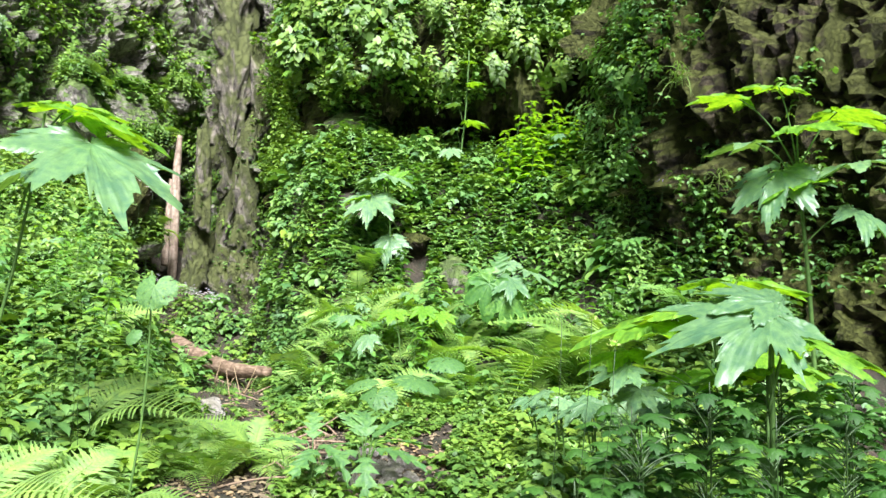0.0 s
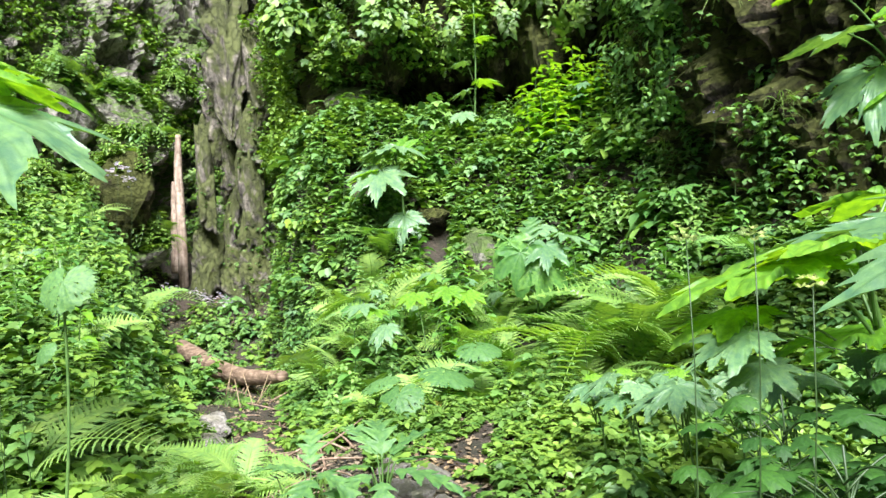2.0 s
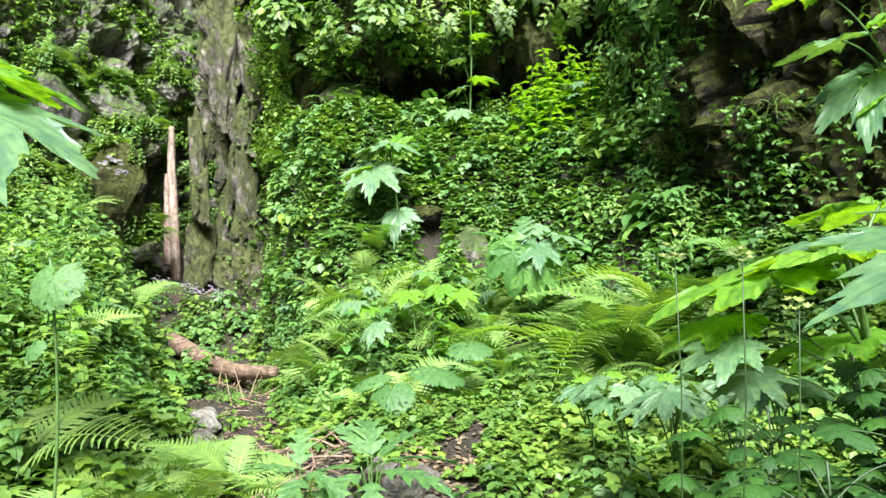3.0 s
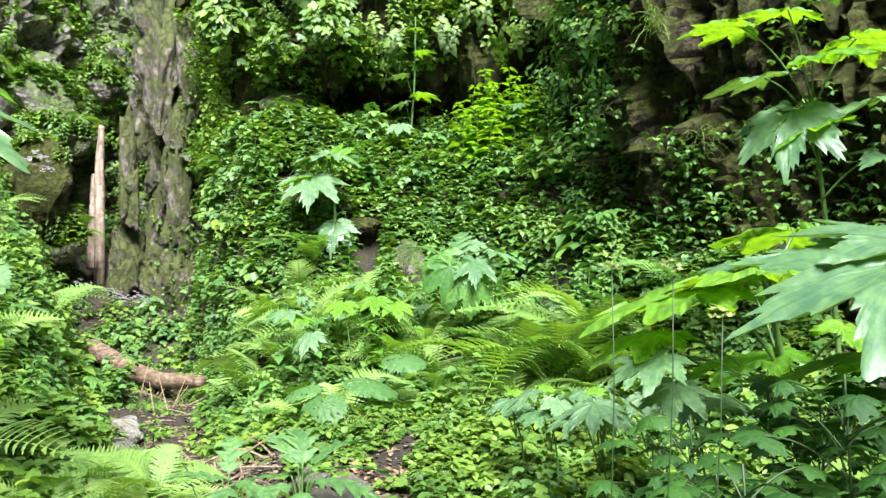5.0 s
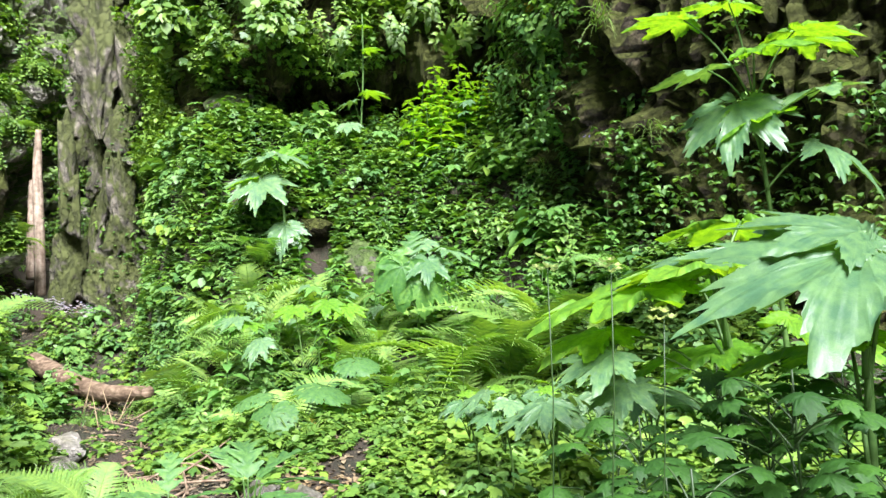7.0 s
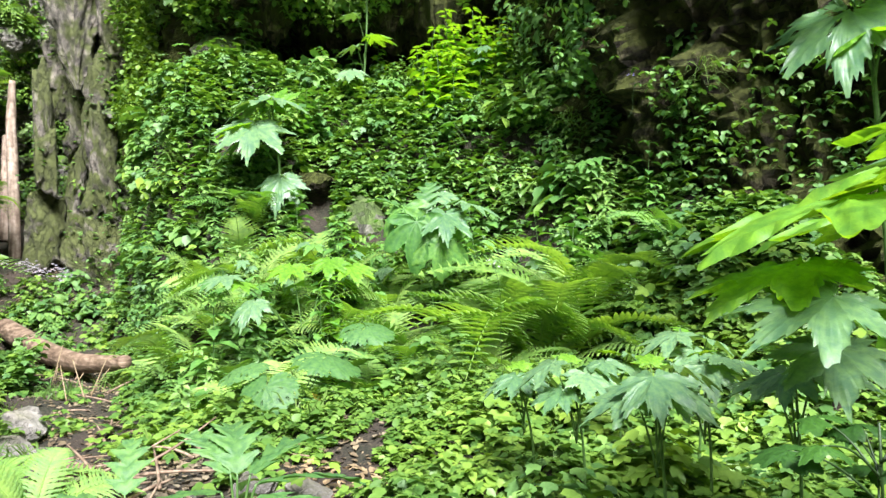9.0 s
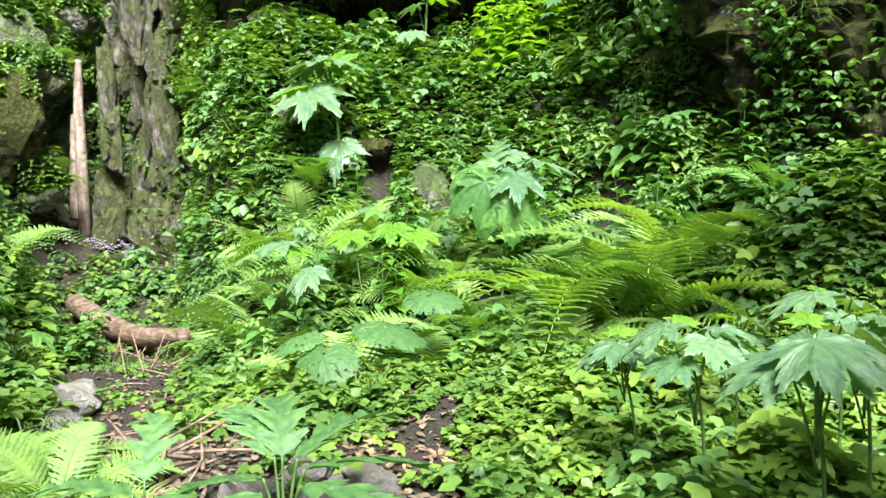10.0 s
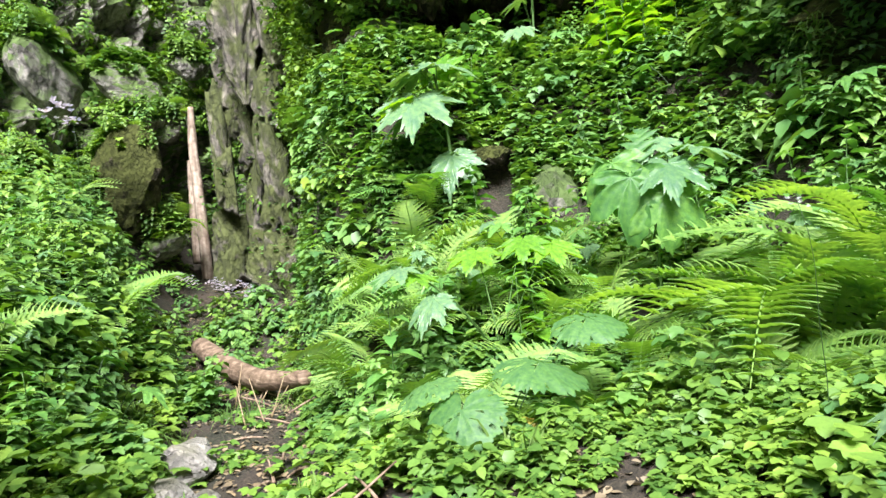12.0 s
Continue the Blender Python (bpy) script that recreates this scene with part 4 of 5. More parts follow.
big_plant("tall thin stem with tiers of broad leaves", 0.22, 9.25, [
    (Y[0], (0.3, 9.2, 4.75), 0.2, 0, -10, 0), (Y[1], (0.32, 9.15, 4.4), 0.26, -100, -10, 0), (H[0], (0.15, 9.15, 4.1), 0.24, 90, 5, 0), (Y[0], (0.32, 9.15, 3.85), 0.34, -80, 0, 0), (H[1], (0.15, 9.1, 3.72), 0.28, 100, 15, 0),
    (H[1], (0.1, 9.0, 3.4), 0.3, 170, 25, 0)], stem_to=(0.28, 9.2, 4.9), stem_r=0.014)
for k in range(46):
    # smaller lobed plants over the bank
    while True:
        x, y = rng.uniform(-4.5, 2.4), rng.uniform(3.2, 10.2)
        if (x > gully_x(y) + bank_foot(y) + 0.25 or x < gully_x(y) - 0.7) and not in_gap(x, y, 1.6) and (y > 5.6 or x < -2.2):
            break
    g = float(ground_z(x, y))
    bl = []
    for j in range(rng.integers(4, 7)):
        a = rng.uniform(0, 360)
        d = rng.uniform(0.1, 0.28)
        bl.append(((MP + MP + H)[rng.integers(7)], (x - math.sin(radians(a)) * d, y + math.cos(radians(a)) * d, g + rng.uniform(0.18, 0.4)), rng.uniform(0.1, 0.19), a, rng.uniform(0, 35), rng.uniform(-10, 10)))
    big_plant("small plant with lobed fresh green leaves on the bank", x, y, bl, name="lobed_herb")
big_plant("lobed plant with one yellowed leaf on the bank", -1.8, 9.85, [
    (L_YEL[0], (-1.74, 9.65, 3.1), 0.22, 170, 35, 0), (Y[0], (-1.95, 9.7, 3.45), 0.26, 150, 5, 0), (H[1], (-2.1, 9.8, 3.3), 0.24, 120, 10, 0)], name="lobed_herb")


for k in range(16):
    ok = np.where((OV_V[:, 2] > 4.6) & (OV_V[:, 2] < 6.2))[0]
    x, y, z = (float(q) for q in OV_V[ok[rng.integers(len(ok))]])
    bl = []
    for j in range(5):
        bl.append(((MP + H + Y)[rng.integers(7)], (x + rng.uniform(-0.3, 0.3), y - rng.uniform(0.1, 0.35), z + rng.uniform(-0.1, 0.4)), rng.uniform(0.14, 0.26), rng.uniform(100, 260), rng.uniform(10, 45), 0))
    big_plant("lobed plant hanging from the overhanging rock", x, y, bl, name="lobed_herb", z=z)
big_plant("plant with yellowed lobed leaves high on the cliff", 2.15, 7.6, [
    (L_YEL[0], (2.1, 7.3, 4.35), 0.24, 190, 50, 0), (L_YEL[0], (2.2, 7.35, 4.2), 0.18, 150, 60, 0), (MP[0], (2.0, 7.35, 4.15), 0.2, 170, 40, 0)], name="lobed_herb", z=3.9)


# ---- upright herbs ----
def herb_meshes(seed, tiers=9, wide=0.55):
    k = np.random.default_rng(seed)
    s = np.linspace(0, 1, 14)
    path = np.stack([0.08 * np.sin(s * 2.5) * k.uniform(-1, 1), 0.1 * s**2, s], 1)
    stem = tube(path, np.interp(s, [0, 1], [0.009, 0.003]), 5)
    bits = []
    for i in range(tiers):
        q = 0.25 + 0.75 * i / (tiers - 1)
        p = np.array([np.interp(q, s, path[:, c]) for c in range(3)])
        ln = 0.3 * (1.15 - q) ** 0.6 + 0.03
        for j in range(2 if i < tiers - 1 else 4):
            a = (i % 2) * 90 + (180 if i < tiers - 1 else 90) * j + k.uniform(-25, 25)
            m = 8
            t = np.linspace(0, 1, m)
            wd = ln * 0.26 * np.sin(np.pi * t**0.75) * (1 + 0.16 * ((np.arange(m) % 2) * 2 - 1)) + 0.001
            mid = np.stack([0 * t, t * ln + 0.02, ln * (0.25 * t - 0.5 * t**2)], 1)
            v = np.vstack([mid, mid + np.stack([wd, 0 * t, 0.25 * wd], 1), mid + np.stack([-wd, 0 * t, 0.25 * wd], 1)])
            c, sn = math.cos(radians(a)), math.sin(radians(a))
            v = v @ np.array([[c, sn, 0], [-sn, c, 0], [0, 0, 1]]) + p
            f = []
            for jj in range(m - 1):
                for o in (m, 2 * m):
                    f += [(jj, o + jj + 1, jj + 1), (jj, o + jj, o + jj + 1)] if o == m else [(jj, jj + 1, o + jj + 1), (jj, o + jj + 1, o + jj)]
            bits.append((v, np.array(f)))
    fol = merged(bits)
    return mesh_from("stem", *stem, M_STEM), mesh_from("foliage", *fol, M_HERB)


HERBS = []
for s in range(8):
    a, b = herb_meshes(50 + s, 7 + s % 4)
    if s > 3:
        b.materials[0] = M_HOGY
    ob = thing("nettle_herb", Matrix(), "upright leafy herb with paired toothed green leaves" if s < 4 else "bright yellow-green leafy herb with paired leaves", "herb", "upright herbs")
    child("stem", a, ob)
    child("foliage", b, ob)
    HERBS.append(ob)
for k in range(170):
    while True:
        x, y = rng.uniform(-6, 3.2), rng.uniform(3.5, 10.3)
        if (x > gully_x(y) + bank_foot(y) + 0.35 or x < gully_x(y) - 0.8) and not (-0.7 < x < 0.5 and y < 4.6) and not in_gap(x, y, 1.6) and not (0.3 < x < 1.9 and 4.5 < y < 6.1) and (y > 5.7 or x < -1.9):
            break
    put(HERBS[k % 4 if k % 5 else 4 + k % 4], x, y, size=rng.uniform(0.35, 0.75), turn=rng.uniform(0, 360), lean=rng.uniform(0, 18), lean_to=rng.uniform(90, 270))
for k in range(18):
    put(HERBS[4 + k % 4], 1.35 + rng.uniform(-0.5, 0.5), 8.7 + rng.uniform(-0.3, 0.4), size=rng.uniform(0.6, 0.95), turn=rng.uniform(0, 360), lean=rng.uniform(0, 12), lean_to=rng.uniform(90, 270))
HERB_DATA = []
for p in HERBS:
    me = p.children[1].data if "foliage" in p.children[1].name else p.children[0].data
    v = np.zeros(len(me.vertices) * 3, np.float32)
    me.vertices.foreach_get("co", v)
    f = np.zeros(len(me.polygons) * 3, np.int32)
    me.polygons.foreach_get("vertices", f)
    HERB_DATA.append((v.reshape(-1, 3), f.reshape(-1, 3)))


def herb_mass(name, rows, label, material):
    """Many leafy shoots as one mass. rows: place, way it grows, size."""
    bits = []
    for k, (at, way, size) in enumerate(rows):
        v, f = HERB_DATA[k % 4]
        q = Vector(way).to_track_quat("Z", "Y").to_matrix() @ Matrix.Rotation(rng.uniform(0, 6.28), 3, "Z")
        bits.append((v @ np.array(q).T * size + at, f))
    v, f = merged(bits)
    return tagged(new(name, mesh_from(name, v, f, material)), label, "foliage", kind="stuff")


for nm, V, N, count, zl, zh in (("shoulder_herbs", SH_V, SH_N, 150, 3.0, 6.2), ("cliff_herbs", CL_V, CL_N, 300, 2.0, 5.6), ("overhang_herbs", OV_V, OV_N, 480, 4.5, 7.0), ("north_herbs", NW_V, NW_N, 400, 1.5, 6.0)):
    ok = np.where((V[:, 2] > zl) & (V[:, 2] < zh) & (fbm(V * 0.8 + 4, 2) > (-0.5 if nm == "overhang_herbs" else -0.3 if nm == "north_herbs" else 0.0)) & ((V[:, 1] > 5.7) | (rng.random(len(V)) < 0.12)))[0]
    rows = []
    for k in range(count):
        i = ok[rng.integers(len(ok))]
        n = N[i] if N[i] @ (np.array([0, 0, 1.5]) - V[i]) > 0 else -N[i]
        rows.append((V[i], n + np.array([0, 0, rng.uniform(0.2, 1.2)]) + rng.normal(0, 0.3, 3), rng.uniform(0.3, 0.65)))
    herb_mass(nm, rows, "leafy shoots growing out of the rock face", M_SLOPE if nm == "cliff_herbs" else M_COVER)
rows = []
while len(rows) < 950:
    x, y = rng.uniform(-7, 3.0), rng.uniform(4.6, 11.5)
    d = x - gully_x(y)
    if (-0.8 < d < bank_foot(y) + 0.25) or fbm(np.array([[x * 1.3, y * 1.3, 5.0]]), 2)[0] < 0.0 or in_gap(x, y, 1.4) or (0.4 < x < 1.9 and 4.6 < y < 6.1) or (y < 5.6 and x > -1.6):
        continue
    rows.append((np.array([x, y, float(ground_z(x, y))]), np.array([rng.normal(0, 0.25), -0.35 + rng.normal(0, 0.25), 1]), rng.uniform(0.2, 0.45)))
for k in range(150):
    x, y = rng.uniform(-3.4, -1.45), rng.uniform(2.2, 6.0)
    if x < gully_x(y) - 0.7:
        rows.append((np.array([x, y, float(ground_z(x, y))]), np.array([rng.normal(0, 0.2), rng.normal(-0.1, 0.2), 1]), rng.uniform(0.28, 0.5)))
herb_mass("bank_herbs", rows, "crowded leafy herbs covering the bank", M_SLOPE)
rows = []
while len(rows) < 320:
    x, y = rng.uniform(-7.5, -3.0), rng.uniform(5.5, 13.2)
    if x < gully_x(y) - 0.7:
        rows.append((np.array([x, y, float(ground_z(x, y))]), np.array([rng.normal(0.1, 0.25), -0.4 + rng.normal(0, 0.25), 1]), rng.uniform(0.3, 0.65)))
for b in BOULDER_TOPS:
    for k in range(34 if len(b) else 0):
        rows.append((b[rng.integers(len(b))], np.array([rng.normal(0.1, 0.3), -0.5 + rng.normal(0, 0.25), 1]), rng.uniform(0.22, 0.45)))
herb_mass("west_herbs", rows, "light green leafy herbs on the west bank", M_COVER)
for p in HERBS:
    clear(p)


# ---- ground cover ----
LEAF_V = np.array([[0, 0, 0], [0, 0.5, -0.05], [0, 1, -0.16], [0.34, 0.28, 0.05], [0.3, 0.66, 0.0], [-0.34, 0.28, 0.05], [-0.3, 0.66, 0.0]])
LEAF_F = np.array([[0, 3, 1], [1, 3, 4], [1, 4, 2], [0, 1, 5], [1, 6, 5], [1, 2, 6]])
# a rounder leaf with three blunt lobes
LOBE_V = np.array([[0, 0, 0], [0, 0.5, -0.06], [0, 1, -0.2], [0.42, 0.18, 0.03], [0.55, 0.5, -0.05], [0.26, 0.62, 0.0], [0.2, 0.86, -0.08],
                   [-0.42, 0.18, 0.03], [-0.55, 0.5, -0.05], [-0.26, 0.62, 0.0], [-0.2, 0.86, -0.08]])
LOBE_F = np.array([[0, 3, 1], [3, 4, 1], [4, 5, 1], [5, 6, 1], [6, 2, 1], [0, 1, 7], [7, 1, 8], [8, 1, 9], [9, 1, 10], [10, 1, 2]])


def leaves_at(name, at, size, head, dip, material, label, roll=None, shape=(LEAF_V, LEAF_F)):
    """Many small leaves as one sheet of foliage."""
    n = len(at)
    roll = rng.normal(0, 0.25, n) if roll is None else roll
    v = np.repeat(shape[0][None], n, 0) * size[:, None, None]
    v[..., 0] *= rng.uniform(0.75, 1.2, n)[:, None]
    for ax, an in ((1, roll), (0, -dip), (2, head)):
        c, s = np.cos(an)[:, None], np.sin(an)[:, None]
        i, j = [(1, 2), (2, 0), (0, 1)][ax]
        a, b = v[..., i].copy(), v[..., j].copy()
        v[..., i], v[..., j] = a * c - b * s, a * s + b * c
    v += at[:, None]
    f = (shape[1][None] + (np.arange(n) * len(shape[0]))[:, None, None]).reshape(-1, 3)
    ob = new(name, mesh_from(name, v.reshape(-1, 3), f, material))
    return tagged(ob, label, "foliage", kind="stuff")


def trios(p, size, spread=1.0):
    """Three or four leaflets round every point."""
    n = len(p)
    h0 = rng.uniform(0, 2 * np.pi, n)
    at, sz, hd, dp = [], [], [], []
    for j in range(3):
        at.append(p)
        sz.append(size * rng.uniform(0.75, 1.15, n))
        hd.append(h0 + j * 2.1 + rng.normal(0, 0.2, n))
        dp.append(rng.normal(0.12, 0.3, n) * spread)
    return np.vstack(at), np.concatenate(sz), np.concatenate(hd), np.concatenate(dp)


def cover_points(n, x0, x1, y0, y1, tall, patch, seed, thin=-0.55):
    x, y = rng.uniform(x0, x1, n), rng.uniform(y0, y1, n)
    p = np.stack([x, y, 0 * x], 1)
    lump = fbm(p * patch + seed, 3)
    d = x - gully_x(y)
    keep = ((d > bank_foot(y) + 0.05 + 0.2 * lump) | (d < -0.4 + 0.2 * lump)) & (lump > thin)
    # stream bed and litter lie open
    keep &= ~((np.hypot((x + 0.34) / 0.4, (y - 3.25) / 0.36) < 1 + 0.3 * lump) | (np.hypot((x + 0.95) / 0.45, (y - 3.7) / 0.7) < 1 + 0.3 * lump))
    # dark gaps: the cleft beside the tall hogweed, bare rock, the hollow under the ferns
    for gx0, gy0, rx0, ry0 in GAPS:
        keep &= np.hypot((x - gx0) / rx0, (y - gy0) / ry0) > 1 + 0.25 * lump
    x, y, lump = x[keep], y[keep], lump[keep]
    h = np.clip(0.35 + 0.65 * lump, 0.05, 1.2) * tall * np.where((y > 4.9) & (y < 7.1) & (x > -1.6), 0.5, 1.0)
    z = ground_z(x, y) + 0.02 + h * rng.random(len(x)) ** 0.6
    return np.stack([x, y, z], 1)


LOBE = (LOBE_V, LOBE_F)
leaves_at("ground_cover", *trios(cover_points(27000, -3.2, 3.2, 1.0, 5.6, 0.22, 1.6, 3.0), 0.042), M_COVER, "low bright green ground cover of small leaflets", shape=LOBE)
leaves_at("ground_cover", *trios(cover_points(10000, -3.2, 3.2, 1.0, 5.6, 0.28, 1.6, 3.0), 0.056), M_COVER, "low bright green ground cover of pointed leaflets")
leaves_at("bank_cover", *trios(cover_points(26000, -4.5, 3.0, 4.8, 10.6, 0.42, 1.9, 8.0, -0.28), 0.072), M_SLOPE, "dense green round-leaved herbs covering the steep bank", shape=LOBE)
leaves_at("bank_cover", *trios(cover_points(9000, -4.5, 3.0, 4.8, 10.6, 0.5, 1.9, 8.0, -0.28), 0.085), M_COVER, "dense green pointed herbs covering the steep bank")
leaves_at("west_cover", *trios(cover_points(16000, -9.0, -1.2, 2.0, 13.5, 0.5, 0.9, 12.0), 0.08), M_COVER, "dense green herbs on the bank beside the gully", shape=LOBE)
# round the path behind the view
p = cover_points(9000, -9.0, 7.0, -6.0, 2.4, 0.2, 0.7, 15.0)
p = p[(np.abs(p[:, 0]) > 0.55 + 0.2 * vnoise(p * 1.5)) & (np.hypot(p[:, 0], p[:, 1]) < 6.5 + 1.2 * vnoise(p * 0.9))]
leaves_at("path_side_cover", *trios(p, 0.08), M_COVER, "low green herbs beside the trodden path", shape=LOBE)


def clump_mesh(n, leaf, material, shape, seed):
    """A rounded clump of herbs, one unit across, its leaves held level in tiers."""
    k = np.random.default_rng(seed)
    a, el = k.uniform(0, 2 * np.pi, n), np.arcsin(k.random(n) ** 0.8)
    rr = 0.5 * k.uniform(0.55, 1.08, n)
    at = np.stack([np.cos(a) * np.cos(el) * rr, np.sin(a) * np.cos(el) * rr, np.sin(el) * rr * 1.1 + 0.05], 1)
    ob = leaves_at("herb_clump", at, leaf * k.uniform(0.65, 1.2, n), a - np.pi / 2 + k.normal(0, 0.6, n), 0.08 + 0.35 * np.cos(el) + k.normal(0, 0.22, n), material, "x", shape=shape)
    me = ob.data
    bpy.data.objects.remove(ob)
    return me


CLUMPS = [clump_mesh(70, 0.21, M_SLOPE, LOBE, 1), clump_mesh(85, 0.18, M_COVER, LOBE, 2), clump_mesh(60, 0.27, M_SLOPE, (LEAF_V, LEAF_F), 3), clump_mesh(75, 0.23, M_COVER, (LEAF_V, LEAF_F), 4), clump_mesh(110, 0.15, M_SLOPE, LOBE, 5)]
CLUMP_SAYS = ["rounded clump of herbs with blunt lobed leaves", "rounded clump of yellowish-green small-leaved herbs", "clump of herbs with long pointed dark leaves", "clump of herbs with pointed light green leaves", "dense clump of tiny-leaved green herbs"]


def clumps(count, x0, x1, y0, y1, s0, s1, group):
    while count:
        x, y = rng.uniform(x0, x1), rng.uniform(y0, y1)
        d = x - gully_x(y)
        if -0.85 < d < bank_foot(y) + 0.3 or (-0.9 < x < 0.55 and y < 4.4) or (-1.5 < x < 1.8 and 5.3 < y < 7.2 and rng.random() < 0.75) or in_gap(x, y, 1.8) or (0.3 < x < 1.8 and 4.5 < y < 6.1) or (-1.3 < x < -0.2 and 6.9 < y < 8.0):
            continue
        count -= 1
        i, sz = int(rng.choice([1, 4]) if y < 5.5 else rng.integers(5)), rng.uniform(s0, s1) * (0.75 if y < 5.5 else 1.0)
        ob = thing("herb_clump", pose(x, y, float(ground_z(x, y)) - 0.02, rng.uniform(-8, 8), rng.uniform(-8, 8), rng.uniform(0, 360)) @ Matrix.Diagonal((sz, sz, sz * rng.uniform(0.8, 1.3), 1)),
              CLUMP_SAYS[i], "herb", group)
        child("foliage", CLUMPS[i], ob)["kind"] = "stuff"


clumps(66, -3.2, 2.6, 5.2, 10.2, 0.35, 0.7, "clumps on the bank")
clumps(40, -7.5, -1.8, 2.4, 12.5, 0.35, 0.8, "clumps beside the gully")
clumps(58, 0.55, 2.4, 2.4, 5.0, 0.38, 0.62, "clumps in the ground cover")
def clump_at(p, way, size, group, kinds=(0, 1, 2, 3, 4)):
    i = int(rng.choice(kinds))
    q = Vector(way).to_track_quat("Z", "Y").to_matrix().to_4x4() @ Matrix.Rotation(rng.uniform(0, 6.28), 4, "Z")
    ob = thing("herb_clump", Matrix.Translation(p) @ q @ Matrix.Scale(size, 4), CLUMP_SAYS[i], "herb", group)
    child("foliage", CLUMPS[i], ob)["kind"] = "stuff"


for k in range(26):
    y = rng.uniform(9.6, 12.4)
    x = float(gully_x(y)) + rng.choice([-0.5, 0.35, 0.7, 1.1]) + rng.uniform(-0.15, 0.2)
    clump_at((x, y, float(ground_z(x, y)) - 0.02), (0, -0.2, 1), rng.uniform(0.3, 0.6), "clumps in the gully")
for k in range(42):
    # west bank below the boulders
    x, y = rng.uniform(-6.6, -4.3), rng.uniform(8.3, 11.2)
    if x < gully_x(y) - 0.8:
        clump_at((x, y, float(ground_z(x, y)) - 0.02), (0.1, -0.3, 1), rng.uniform(0.4, 0.75), "clumps on the west bank", (0, 1, 4))
for k in range(56):
    # the brow of the bank on both sides of the dark hollow
    x = rng.uniform(-2.5, -0.5) if k < 36 else rng.uniform(1.45, 2.5)
    y = rng.uniform(9.5, 10.1) - 0.25 * max(0, x)
    clump_at((x, y, float(ground_z(x, y)) - 0.05), (0, -0.3, 1), rng.uniform(0.4, 0.75), "clumps on the brow of the bank", (0, 1, 4))
for k in range(30):
    # lit herbs at the foot of the east cliff
    x, y = rng.uniform(1.75, 3.1), rng.uniform(3.9, 5.7)
    clump_at((x, y, float(ground_z(x, y)) - 0.03), (-0.1, -0.2, 1), rng.uniform(0.3, 0.5), "clumps under the east cliff", (0, 1, 4))
for k in range(14):
    ok = np.where((CL_V[:, 2] > 2.0) & (CL_V[:, 2] < 4.9) & (CL_V[:, 1] > 5.9) & (fbm(CL_V * 1.1 + 50, 2) > 0.05))[0]
    i = ok[rng.integers(len(ok))]
    n = CL_N[i] if CL_N[i] @ (np.array([0, 0, 1.5]) - CL_V[i]) > 0 else -CL_N[i]
    clump_at(CL_V[i], n + np.array([0, 0, 1.0]), rng.uniform(0.25, 0.5), "clumps on the cliff", (0, 1, 4))
for b in BOULDER_TOPS:
    for k in range(2 if len(b) else 0):
        clump_at(b[rng.integers(len(b))] - np.array([0, 0, 0.03]), (0, -0.25, 1), rng.uniform(0.3, 0.6), "clumps on the boulders")
ok = np.where((OV_V[:, 2] > 4.4) & (OV_V[:, 2] < 6.0) & (OV_V[:, 0] > -2.5) & (OV_V[:, 0] < -0.6))[0]
for k in range(26):
    # a lit leafy curtain west of the dark hollow
    clump_at(OV_V[ok[rng.integers(len(ok))]] + np.array([0, -0.12, 0]), (rng.normal(0, 0.2), -0.9, 0.9), rng.uniform(0.45, 0.75), "clumps on the overhang", (1, 3))
for k in range(20):
    ok = np.where((OV_V[:, 2] > 4.5) & (OV_V[:, 2] < 6.4))[0]
    i = ok[rng.integers(len(ok))]
    clump_at(OV_V[i], (rng.normal(0, 0.2), -0.8, 1.0), rng.uniform(0.3, 0.65), "clumps on the overhang")
skin = np.vstack(RIB_SKIN)
skin = skin[fbm(skin * 1.7, 2) > 0.05]
leaves_at("rib_moss", *trios(skin, 0.05), M_SLOPE, "moss and tiny herbs on the rock ribs", shape=LOBE)
top = np.vstack([b[rng.integers(len(b), size=420)] for b in BOULDER_TOPS if len(b)])
top = top[fbm(top * 1.3, 2) > -0.1]
leaves_at("boulder_cover", *trios(top + np.stack([0 * top[:, 0], 0 * top[:, 0], rng.uniform(0, 0.25, len(top))], 1), 0.1), M_COVER, "herbs growing on the tops of the boulders", shape=LOBE)
# herbs creeping into the gully and onto the boulders
y = rng.uniform(3.2, 12.5, 2600)
x = gully_x(y) + rng.normal(0.1, 0.4, len(y))
p = np.stack([x, y, ground_z(x, y) + rng.uniform(0.02, 0.16, len(y))], 1)
p = p[(fbm(p * 2.0 + 8, 2) > -0.05) & (np.hypot((p[:, 0] + 0.95) / 0.4, (p[:, 1] - 3.7) / 0.5) > 1) & ~((p[:, 1] > 6.2) & (p[:, 1] < 9.6) & (p[:, 2] > ground_z(p[:, 0], p[:, 1]) + 0.06))]
leaves_at("gully_cover", *trios(p, 0.06), M_COVER, "small herbs creeping into the dry gully", shape=LOBE)
